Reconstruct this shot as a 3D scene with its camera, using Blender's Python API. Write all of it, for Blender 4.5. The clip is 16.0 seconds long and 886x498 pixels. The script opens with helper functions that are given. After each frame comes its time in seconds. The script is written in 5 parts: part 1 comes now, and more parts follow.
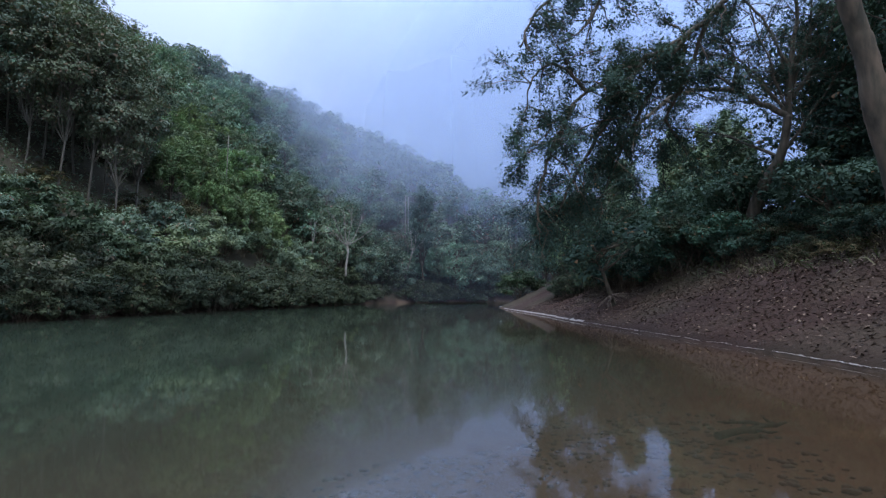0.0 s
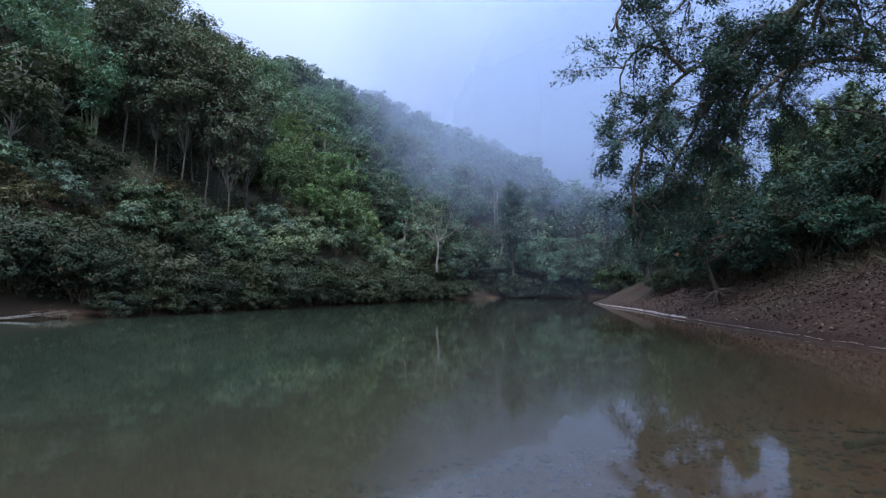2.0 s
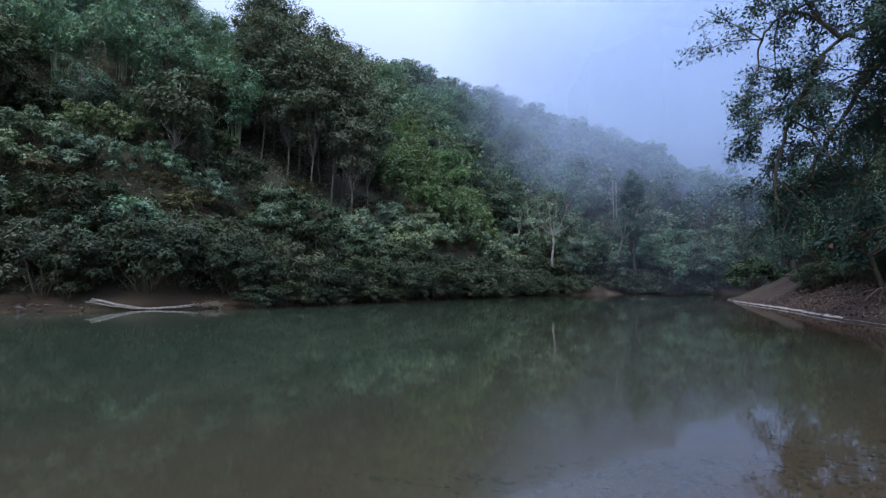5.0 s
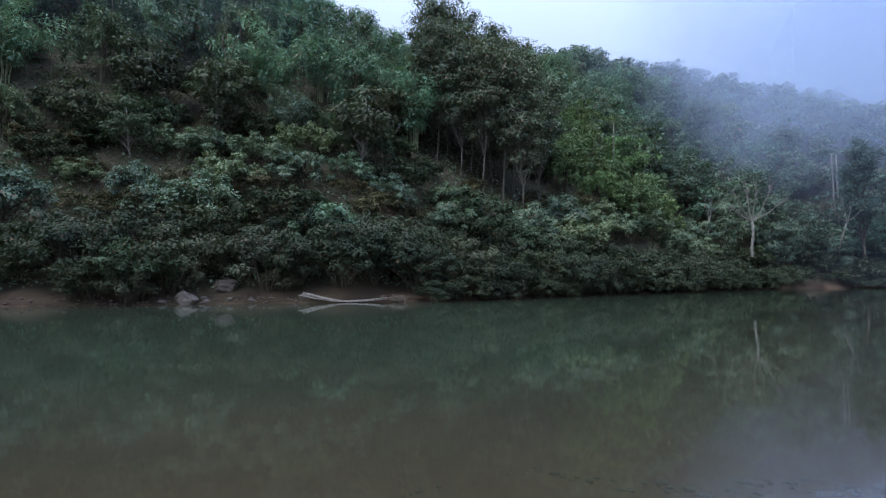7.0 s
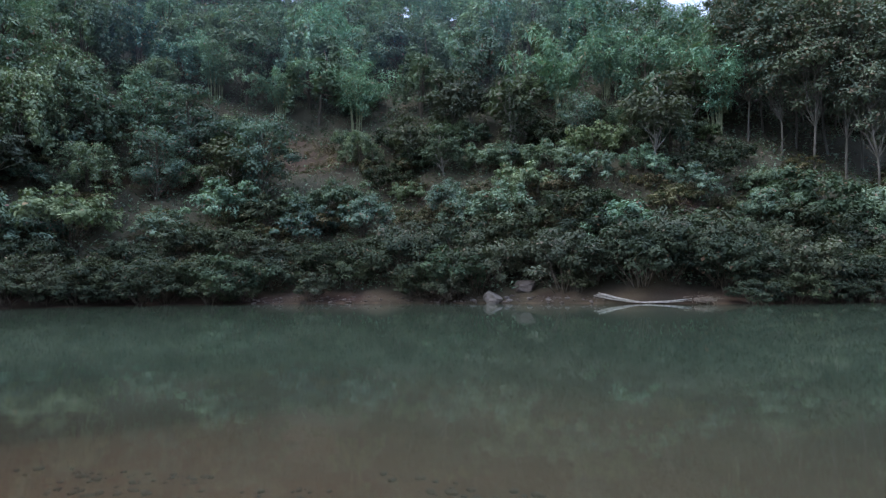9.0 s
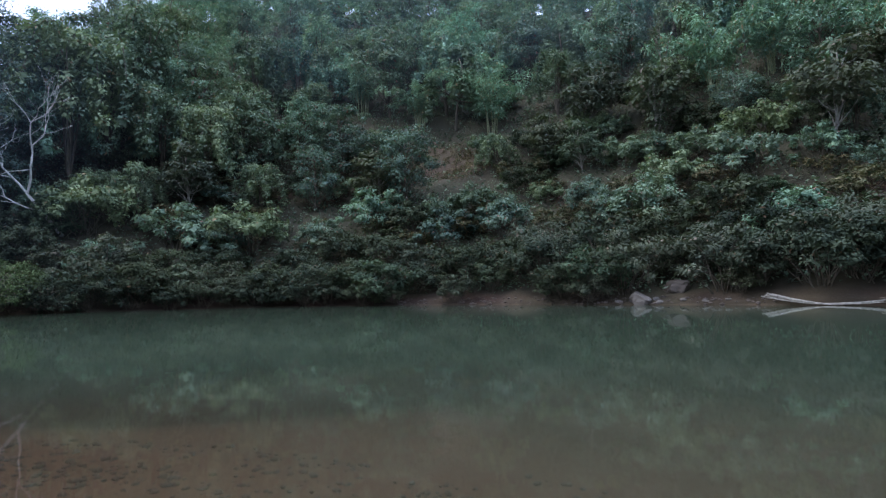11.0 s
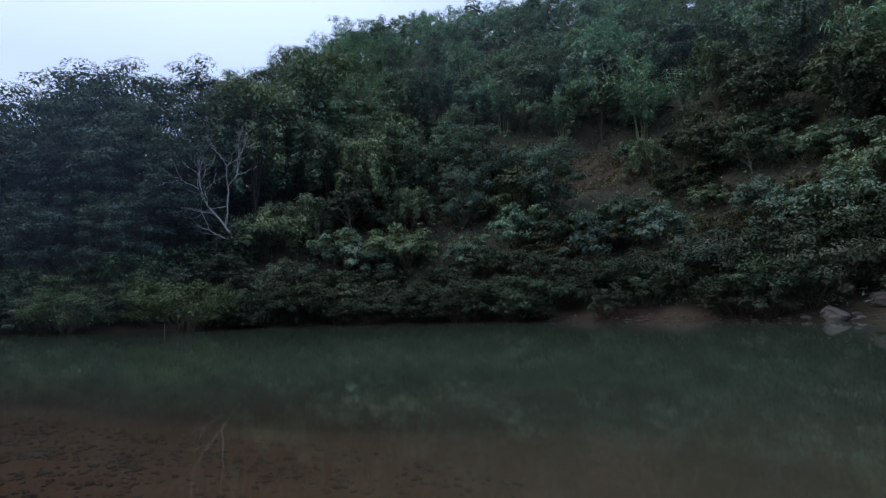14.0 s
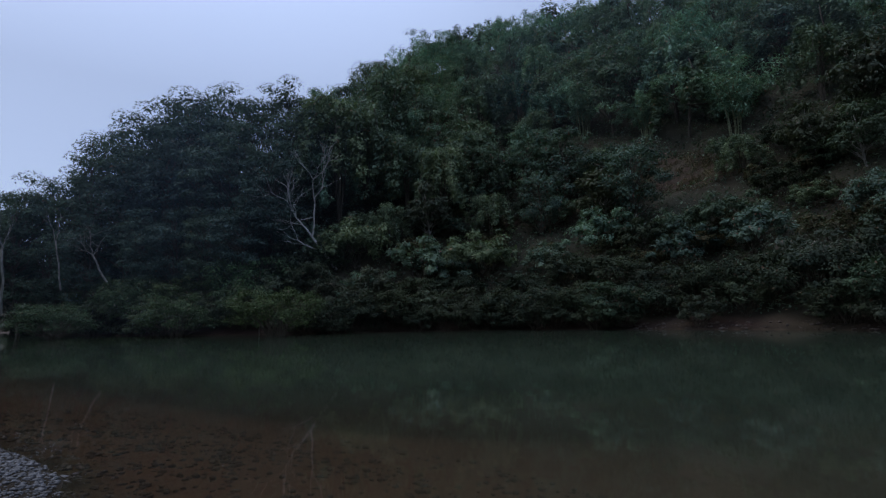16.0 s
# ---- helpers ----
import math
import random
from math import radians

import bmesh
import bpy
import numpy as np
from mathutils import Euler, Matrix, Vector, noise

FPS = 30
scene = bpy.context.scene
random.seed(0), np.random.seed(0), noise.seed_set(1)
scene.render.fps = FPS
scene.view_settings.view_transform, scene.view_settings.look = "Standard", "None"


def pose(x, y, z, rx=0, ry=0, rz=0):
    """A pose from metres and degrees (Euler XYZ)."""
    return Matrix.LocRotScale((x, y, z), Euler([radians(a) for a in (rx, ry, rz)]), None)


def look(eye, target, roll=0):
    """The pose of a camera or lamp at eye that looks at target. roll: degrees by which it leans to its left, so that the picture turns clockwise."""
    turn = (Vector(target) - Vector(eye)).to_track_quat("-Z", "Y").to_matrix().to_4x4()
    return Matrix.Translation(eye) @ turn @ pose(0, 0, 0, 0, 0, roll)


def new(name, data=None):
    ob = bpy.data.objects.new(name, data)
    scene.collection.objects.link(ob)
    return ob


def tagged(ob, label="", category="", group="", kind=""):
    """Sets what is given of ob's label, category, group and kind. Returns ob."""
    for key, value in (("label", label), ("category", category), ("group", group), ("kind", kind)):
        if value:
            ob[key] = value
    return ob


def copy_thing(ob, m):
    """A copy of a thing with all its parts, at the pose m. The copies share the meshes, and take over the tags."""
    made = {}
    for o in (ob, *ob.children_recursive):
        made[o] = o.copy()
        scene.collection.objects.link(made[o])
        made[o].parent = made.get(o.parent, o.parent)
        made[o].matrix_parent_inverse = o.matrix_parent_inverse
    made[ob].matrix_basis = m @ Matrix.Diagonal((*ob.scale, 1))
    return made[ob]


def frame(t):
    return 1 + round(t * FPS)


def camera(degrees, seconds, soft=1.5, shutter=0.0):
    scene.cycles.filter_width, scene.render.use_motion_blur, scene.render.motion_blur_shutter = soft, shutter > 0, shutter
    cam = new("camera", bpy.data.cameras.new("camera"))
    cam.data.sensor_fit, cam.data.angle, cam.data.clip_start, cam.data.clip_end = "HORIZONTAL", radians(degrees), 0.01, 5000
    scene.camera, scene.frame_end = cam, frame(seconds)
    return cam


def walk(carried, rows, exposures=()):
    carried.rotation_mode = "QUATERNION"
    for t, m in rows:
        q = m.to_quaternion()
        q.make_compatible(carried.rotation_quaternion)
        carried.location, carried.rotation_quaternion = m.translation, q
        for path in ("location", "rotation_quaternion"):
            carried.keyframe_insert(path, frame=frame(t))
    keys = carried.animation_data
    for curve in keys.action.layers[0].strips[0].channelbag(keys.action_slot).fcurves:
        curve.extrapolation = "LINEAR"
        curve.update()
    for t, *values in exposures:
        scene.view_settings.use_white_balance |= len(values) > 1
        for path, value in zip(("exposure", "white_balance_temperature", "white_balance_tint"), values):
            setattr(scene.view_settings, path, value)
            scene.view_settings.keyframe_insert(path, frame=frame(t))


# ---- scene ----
# ---------------------------------------------------------------- camera
EYE_Z = 1.4
cam = camera(80.5, 16.0, soft=1.3)
# seconds, yaw, pitch, roll: it turns where it stands
TURN = [
    (0.0, 0.0, 5.2, 0.1), (0.5, 2.33, 5.12, 0.22), (1.0, 4.78, 5.01, 0.38), (1.5, 7.34, 4.88, 0.36),
    (2.0, 9.84, 4.73, 0.26), (2.5, 12.64, 4.57, 0.17), (3.0, 15.26, 4.45, 0.05), (3.5, 18.11, 4.34, -0.09),
    (3.7, 19.17, 4.28, -0.15), (5.8, 26.71, 4.0, 0.03), (6.0, 28.77, 3.89, 0.02), (6.5, 34.76, 3.49, 0.03),
    (7.0, 41.13, 3.58, 0.25), (7.5, 48.58, 3.79, 0.52), (8.0, 57.4, 3.96, 0.69), (8.5, 65.51, 3.87, 0.6),
    (9.0, 72.51, 3.86, 0.6), (9.5, 78.52, 3.91, 0.71), (9.7, 80.75, 3.95, 0.72), (11.8, 89.87, 4.64, 1.22),
    (12.0, 90.86, 4.81, 1.23), (12.5, 95.3, 5.42, 1.55), (13.0, 97.71, 5.67, 1.59), (13.5, 101.34, 6.09, 1.57),
    (14.0, 103.72, 6.34, 1.53), (14.5, 106.07, 6.6, 1.52), (15.0, 108.25, 6.83, 1.49), (15.5, 110.25, 7.06, 1.43),
    (16.0, 112.34, 7.29, 1.33)]
EXPOSURE = [(0.0, 0.72), (3.5, 0.7), (7.0, 0.72), (9.0, 1.22), (12.0, 1.02), (13.0, 0.58), (14.0, 0.08), (15.0, -0.38), (16.0, -0.58)]
walk(cam, [(t, pose(0, 0, EYE_Z, 90 + p, r, y)) for t, y, p, r in TURN], EXPOSURE)

# ---------------------------------------------------------------- light: an overcast dawn
SUN_AZ, SUN_EL = 186.0, 60.0
world = bpy.data.worlds.new("overcast_dawn")
scene.world = world
world.use_nodes = True
wn, wl = world.node_tree.nodes, world.node_tree.links
sky = wn.new("ShaderNodeTexSky")
sky.sky_type = "NISHITA"
sky.sun_disc = False
sky.sun_elevation = radians(SUN_EL)
sky.sun_rotation = radians(-SUN_AZ)
sky.air_density, sky.dust_density, sky.ozone_density = 1.0, 2.0, 2.0
scale_sky = wn.new("ShaderNodeMix")
scale_sky.data_type, scale_sky.blend_type = "RGBA", "MULTIPLY"
scale_sky.inputs[0].default_value = 1.0
wl.new(sky.outputs[0], scale_sky.inputs[6])
scale_sky.inputs[7].default_value = (0.13, 0.13, 0.13, 1)
cloud = wn.new("ShaderNodeMix")
cloud.data_type = "RGBA"
cloud.inputs[0].default_value = 0.8
wl.new(scale_sky.outputs[2], cloud.inputs[6])
cloud.inputs[7].default_value = (0.47, 0.58, 0.865, 1)
up = wn.new("ShaderNodeTexCoord")
split = wn.new("ShaderNodeSeparateXYZ")
wl.new(up.outputs["Generated"], split.inputs[0])
dome = wn.new("ShaderNodeMapRange")  # an overcast sky is brightest overhead
dome.inputs[1].default_value, dome.inputs[2].default_value = 0.38, 1.0
dome.inputs[3].default_value, dome.inputs[4].default_value = 0.94, 2.5
wl.new(split.outputs[2], dome.inputs[0])
domed = wn.new("ShaderNodeMix")
domed.data_type, domed.blend_type = "RGBA", "MULTIPLY"
domed.inputs[0].default_value = 1.0
wl.new(cloud.outputs[2], domed.inputs[6])
wl.new(dome.outputs[0], domed.inputs[7])
toward = wn.new("ShaderNodeVectorMath")
toward.operation = "DOT_PRODUCT"
toward.inputs[1].default_value = (-0.5, -0.87, 0.0)
wl.new(up.outputs["Generated"], toward.inputs[0])
glow = wn.new("ShaderNodeMapRange")  # and brighter on the side of the hidden sun
glow.inputs[1].default_value, glow.inputs[2].default_value = 0.3, 1.0
glow.inputs[3].default_value, glow.inputs[4].default_value = 1.0, 1.6
wl.new(toward.outputs["Value"], glow.inputs[0])
lit_side = wn.new("ShaderNodeMix")
lit_side.data_type, lit_side.blend_type = "RGBA", "MULTIPLY"
lit_side.inputs[0].default_value = 1.0
wl.new(domed.outputs[2], lit_side.inputs[6])
wl.new(glow.outputs[0], lit_side.inputs[7])
wl.new(lit_side.outputs[2], wn["Background"].inputs[0])
wn["Background"].inputs[1].default_value = 1.0

sun = new("sun", bpy.data.lights.new("sun", "SUN"))
sun.data.energy, sun.data.angle, sun.data.color = 1.1, radians(35), (1.0, 0.985, 0.96)
sa, se = radians(SUN_AZ), radians(SUN_EL)
sun.matrix_world = look((-80 * math.sin(sa) * math.cos(se), 80 * math.cos(sa) * math.cos(se), 80 * math.sin(se)), (0, 0, 0))


# ---------------------------------------------------------------- materials
def nodes_of(name):
    m = bpy.data.materials.new(name)
    m.use_nodes = True
    n, l = m.node_tree.nodes, m.node_tree.links
    return m, n, l, n["Principled BSDF"]


def ramp(n, l, fac, stops):
    r = n.new("ShaderNodeValToRGB")
    while len(r.color_ramp.elements) < len(stops):
        r.color_ramp.elements.new(0.5)
    for e, (p, c) in zip(r.color_ramp.elements, stops):
        e.position, e.color = p, (*c, 1)
    l.new(fac, r.inputs[0])
    return r.outputs[0]


def mixed(n, l, fac, a, b, kind="MIX"):
    m = n.new("ShaderNodeMix")
    m.data_type, m.blend_type = "RGBA", kind
    for s, v in ((m.inputs[0], fac), (m.inputs[6], a), (m.inputs[7], b)):
        if isinstance(v, bpy.types.NodeSocket):
            l.new(v, s)
        elif isinstance(v, (int, float)):
            s.default_value = v
        else:
            s.default_value = (*v, 1)
    return m.outputs[2]


def maths(n, l, op, a, b=None, clamp=False):
    m = n.new("ShaderNodeMath")
    m.operation, m.use_clamp = op, clamp
    for s, v in ((m.inputs[0], a), (m.inputs[1], b)):
        if v is None:
            continue
        if isinstance(v, bpy.types.NodeSocket):
            l.new(v, s)
        else:
            s.default_value = v
    return m.outputs[0]


def noisy(n, l, vec, scale, detail=4.0, rough=0.55):
    t = n.new("ShaderNodeTexNoise")
    t.inputs["Scale"].default_value, t.inputs["Detail"].default_value, t.inputs["Roughness"].default_value = scale, detail, rough
    if vec is not None:
        l.new(vec, t.inputs["Vector"])
    return t.outputs["Fac"]


def bumped(n, l, bsdf, height, strength, distance):
    b = n.new("ShaderNodeBump")
    b.inputs["Strength"].default_value, b.inputs["Distance"].default_value = strength, distance
    l.new(height, b.inputs["Height"])
    l.new(b.outputs[0], bsdf.inputs["Normal"])


def leaf_material(name, dark, light, odd, odd_share=0.06, gloss=0.65, through_share=0.13):
    """Leaves: each leaf takes its own shade, each plant its own tone; some leaves are dry."""
    m, n, l, b = nodes_of(name)
    geo, obj = n.new("ShaderNodeNewGeometry"), n.new("ShaderNodeObjectInfo")
    leaf = geo.outputs["Random Per Island"]
    patch = ramp(n, l, noisy(n, l, n.new("ShaderNodeTexCoord").outputs["Object"], 0.75, 2.0), [(0.36, (0, 0, 0)), (0.64, (1, 1, 1))])
    share = maths(n, l, "ADD", maths(n, l, "MULTIPLY", leaf, 0.25), maths(n, l, "MULTIPLY", patch, 0.75))
    base = mixed(n, l, share, [0.62 * v for v in dark], [1.15 * v for v in light])
    tone = ramp(n, l, obj.outputs["Random"], [(0.0, (0.50, 0.57, 0.62)), (0.14, (0.95, 0.95, 0.80)), (0.3, (0.72, 0.80, 0.83)), (0.55, (0.90, 0.95, 0.98)), (0.8, (1.12, 1.12, 1.04)), (1.0, (1.00, 1.25, 1.16))])
    base = mixed(n, l, 1.0, base, tone, "MULTIPLY")
    dry = maths(n, l, "LESS_THAN", maths(n, l, "FRACT", maths(n, l, "MULTIPLY", leaf, 7.31)), odd_share)
    base = mixed(n, l, dry, base, odd)
    l.new(base, b.inputs["Base Color"])
    b.inputs["Roughness"].default_value = gloss
    b.inputs["Specular IOR Level"].default_value = 0.05
    tr = n.new("ShaderNodeBsdfTranslucent")
    l.new(mixed(n, l, 1.0, base, (1.1, 1.25, 0.6), "MULTIPLY"), tr.inputs[0])
    mx = n.new("ShaderNodeMixShader")
    mx.inputs[0].default_value = through_share
    l.new(b.outputs[0], mx.inputs[1])
    l.new(tr.outputs[0], mx.inputs[2])
    l.new(mx.outputs[0], n["Material Output"].inputs[0])
    return m


LEAF_BANK = leaf_material("bank_shrub_leaf", (0.033, 0.048, 0.035), (0.074, 0.088, 0.056), (0.120, 0.082, 0.055), 0.02)
LEAF_TREE = leaf_material("forest_leaf", (0.083, 0.134, 0.114), (0.187, 0.242, 0.175), (0.209, 0.125, 0.098), 0.03)
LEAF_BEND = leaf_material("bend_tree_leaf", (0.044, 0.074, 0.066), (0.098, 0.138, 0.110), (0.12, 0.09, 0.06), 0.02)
LEAF_TEAK = leaf_material("large_dull_leaf", (0.092, 0.126, 0.092), (0.190, 0.222, 0.162), (0.165, 0.130, 0.092), 0.14)
LEAF_BAMBOO = leaf_material("bamboo_leaf", (0.118, 0.200, 0.166), (0.245, 0.360, 0.262), (0.30, 0.23, 0.15), 0.04)
LEAF_VINE = leaf_material("vine_leaf", (0.100, 0.153, 0.108), (0.222, 0.269, 0.171), (0.20, 0.15, 0.09), 0.02)
LEAF_YOUNG = leaf_material("young_leaf", (0.053, 0.082, 0.044), (0.100, 0.136, 0.073), (0.182, 0.159, 0.109), 0.04)
LEAF_FRESH = leaf_material("fresh_leaf", (0.090, 0.150, 0.076), (0.215, 0.285, 0.142), (0.18, 0.16, 0.08), 0.03)
LEAF_PALE = leaf_material("pale_leaf", (0.058, 0.074, 0.052), (0.104, 0.114, 0.080), (0.158, 0.131, 0.102), 0.04)
# near-bank foliage: the canopy's shade is put into this darker leaf colour
LEAF_SHADE = leaf_material("shade_darkened_leaf", (0.032, 0.062, 0.053), (0.072, 0.112, 0.086), (0.142, 0.090, 0.053), 0.02)
LEAF_DRY = leaf_material("dry_undergrowth", (0.111, 0.098, 0.058), (0.195, 0.163, 0.098), (0.091, 0.130, 0.065), 0.25, 0.8)
LEAF_BRUSH = leaf_material("half_dry_leaf", (0.085, 0.072, 0.044), (0.170, 0.135, 0.085), (0.055, 0.080, 0.045), 0.25)
LEAF_LITTER = leaf_material("fallen_leaf", (0.036, 0.023, 0.017), (0.102, 0.067, 0.050), (0.20, 0.15, 0.115), 0.12, 0.7, 0.0)


def bark_material(name, dark, light, scale=6.0):
    m, n, l, b = nodes_of(name)
    tc = n.new("ShaderNodeTexCoord")
    mp = n.new("ShaderNodeMapping")
    mp.inputs["Scale"].default_value = (1, 1, 0.25)
    l.new(tc.outputs["Object"], mp.inputs[0])
    f1, f2 = noisy(n, l, mp.outputs[0], scale, 6), noisy(n, l, tc.outputs["Object"], 0.7, 3)
    c = mixed(n, l, ramp(n, l, f1, [(0.34, (0, 0, 0)), (0.66, (1, 1, 1))]), dark, light)
    c = mixed(n, l, maths(n, l, "MULTIPLY", f2, 0.4), c, (0.07, 0.09, 0.055))
    l.new(c, b.inputs["Base Color"])
    b.inputs["Roughness"].default_value = 0.9
    bumped(n, l, b, f1, 0.7, 0.04)
    return m


BARK = bark_material("brown_bark", (0.032, 0.022, 0.016), (0.11, 0.080, 0.060))
BARK_PALE = bark_material("pale_bark", (0.13, 0.115, 0.10), (0.29, 0.27, 0.24))
BARK_DEAD = bark_material("bleached_wood", (0.36, 0.34, 0.31), (0.62, 0.60, 0.55))
BARK_GREY = bark_material("grey_bark", (0.045, 0.037, 0.03), (0.14, 0.12, 0.10), 3.2)
BARK_TALL = bark_material("grey_brown_bark", (0.016, 0.010, 0.007), (0.125, 0.080, 0.055), 3.2)
CULM = bark_material("bamboo_culm", (0.13, 0.15, 0.07), (0.28, 0.29, 0.17))
RAFT_WOOD = bark_material("weathered_bamboo", (0.16, 0.145, 0.13), (0.42, 0.39, 0.35))
DRIFT = bark_material("driftwood", (0.06, 0.042, 0.033), (0.23, 0.17, 0.135))
WOOD_WET = bark_material("waterlogged_wood", (0.008, 0.006, 0.005), (0.022, 0.017, 0.013))


def ground_material():
    """Red-brown soil with grit, damp patches, litter and moss; its humus tone also paints shade under plants."""
    m, n, l, b = nodes_of("forest_soil")
    tc = n.new("ShaderNodeTexCoord").outputs["Object"]
    big, mid, fine = noisy(n, l, tc, 0.09, 4), noisy(n, l, tc, 0.9, 6, 0.65), noisy(n, l, tc, 9.0, 6, 0.7)
    c = mixed(n, l, mid, (0.032, 0.018, 0.014), (0.080, 0.049, 0.038))
    c = mixed(n, l, ramp(n, l, fine, [(0.38, (0, 0, 0)), (0.62, (1, 1, 1))]), mixed(n, l, 1.0, c, (0.6, 0.58, 0.56), "MULTIPLY"), c)
    c = mixed(n, l, ramp(n, l, big, [(0.45, (0, 0, 0)), (0.68, (0.55, 0.55, 0.55))]), c, (0.075, 0.078, 0.045))
    # dark humus, which doubles as painted shade below shrubs and canopy
    cover = n.new("ShaderNodeAttribute")
    cover.attribute_name = "humus_shade"
    c = mixed(n, l, maths(n, l, "MULTIPLY", cover.outputs["Fac"], maths(n, l, "ADD", 0.55, maths(n, l, "MULTIPLY", mid, 0.6)), True), c, (0.040, 0.040, 0.026))
    bed = n.new("ShaderNodeAttribute")
    bed.attribute_name = "bed"
    c = mixed(n, l, bed.outputs["Fac"], c, mixed(n, l, mid, (0.072, 0.045, 0.031), (0.125, 0.081, 0.056)))
    wet = n.new("ShaderNodeAttribute")
    wet.attribute_name = "wet"
    c = mixed(n, l, wet.outputs["Fac"], c, mixed(n, l, 1.0, c, (0.50, 0.47, 0.45), "MULTIPLY"))
    l.new(c, b.inputs["Base Color"])
    b.inputs["Roughness"].default_value = 0.93
    b.inputs["Specular IOR Level"].default_value = 0.15
    bumped(n, l, b, maths(n, l, "ADD", fine, mid), 0.8, 0.06)
    return m


SOIL = ground_material()


def stone_material(name, dark, light, rough=0.75):
    m, n, l, b = nodes_of(name)
    tc = n.new("ShaderNodeTexCoord").outputs["Object"]
    f1, f2 = noisy(n, l, tc, 3.0, 7, 0.65), noisy(n, l, tc, 22.0, 5, 0.6)
    own = n.new("ShaderNodeNewGeometry").outputs["Random Per Island"]
    c = mixed(n, l, maths(n, l, "ADD", maths(n, l, "MULTIPLY", f1, 0.5), maths(n, l, "MULTIPLY", own, 0.5)), dark, light)
    l.new(mixed(n, l, maths(n, l, "MULTIPLY", f2, 0.4), c, (0.10, 0.09, 0.08)), b.inputs["Base Color"])
    b.inputs["Roughness"].default_value = rough
    bumped(n, l, b, maths(n, l, "ADD", f1, f2), 0.5, 0.03)
    return m


ROCK = stone_material("grey_brown_rock", (0.062, 0.052, 0.045), (0.185, 0.162, 0.142))
ROCK_BROWN = stone_material("brown_rock", (0.040, 0.030, 0.025), (0.105, 0.082, 0.068))
PEBBLE = stone_material("river_pebble", (0.030, 0.029, 0.031), (0.150, 0.146, 0.152), 0.6)
PEBBLE_WET = stone_material("sunken_pebble", (0.014, 0.008, 0.006), (0.070, 0.043, 0.031), 0.9)
BEACH_STONE = stone_material("beach_stone", (0.035, 0.025, 0.021), (0.12, 0.09, 0.075), 0.85)
FOAM = stone_material("dried_scum", (0.22, 0.19, 0.165), (0.42, 0.38, 0.345), 0.9)


def water_material():
    """Murky green river: clear enough over the shallows to show the brown bed, opaque with silt where it is deep."""
    m, n, l, b = nodes_of("river_water")
    n.remove(b)
    tc = n.new("ShaderNodeTexCoord").outputs["Object"]
    mp = n.new("ShaderNodeMapping")
    mp.inputs["Scale"].default_value = (1.0, 0.6, 1.0)
    l.new(tc, mp.inputs[0])
    ripple = maths(n, l, "ADD", maths(n, l, "ADD", maths(n, l, "MULTIPLY", noisy(n, l, mp.outputs[0], 1.6, 3), 0.7), maths(n, l, "MULTIPLY", noisy(n, l, mp.outputs[0], 11.0, 2), 0.10)), maths(n, l, "MULTIPLY", noisy(n, l, mp.outputs[0], 0.25, 2), 2.0))
    bump = n.new("ShaderNodeBump")
    bump.inputs["Strength"].default_value, bump.inputs["Distance"].default_value = 0.03, 0.06
    l.new(ripple, bump.inputs["Height"])
    gl = n.new("ShaderNodeBsdfGlossy")
    gl.inputs["Roughness"].default_value = 0.03
    gl.inputs["Color"].default_value = (0.92, 0.95, 0.95, 1)
    l.new(bump.outputs[0], gl.inputs["Normal"])
    depth = n.new("ShaderNodeAttribute")
    depth.attribute_name = "depth"
    silt_c = ramp(n, l, maths(n, l, "DIVIDE", depth.outputs["Fac"], 2.2, True), [(0.0, (0.112, 0.084, 0.054)), (0.12, (0.102, 0.084, 0.054)), (0.26, (0.062, 0.073, 0.048)), (0.46, (0.038, 0.059, 0.038))])
    silt = n.new("ShaderNodeBsdfDiffuse")
    l.new(mixed(n, l, maths(n, l, "MULTIPLY", noisy(n, l, tc, 0.15, 3), 0.35), silt_c, (0.06, 0.06, 0.042)), silt.inputs[0])
    clear = n.new("ShaderNodeBsdfTransparent")
    clear.inputs[0].default_value = (0.93, 0.84, 0.70, 1)
    body = n.new("ShaderNodeMixShader")
    murk = maths(n, l, "SUBTRACT", 1.0, maths(n, l, "POWER", 2.718, maths(n, l, "MULTIPLY", depth.outputs["Fac"], -1.0)))
    l.new(maths(n, l, "MAXIMUM", murk, 0.08), body.inputs[0])
    l.new(clear.outputs[0], body.inputs[1])
    l.new(silt.outputs[0], body.inputs[2])
    fr = n.new("ShaderNodeFresnel")
    fr.inputs[0].default_value = 1.58
    l.new(bump.outputs[0], fr.inputs["Normal"])
    out = n.new("ShaderNodeMixShader")
    l.new(maths(n, l, "MULTIPLY", fr.outputs[0], 1.0), out.inputs[0])
    l.new(body.outputs[0], out.inputs[1])
    l.new(gl.outputs[0], out.inputs[2])
    l.new(out.outputs[0], n["Material Output"].inputs[0])
    return m


WATER = water_material()


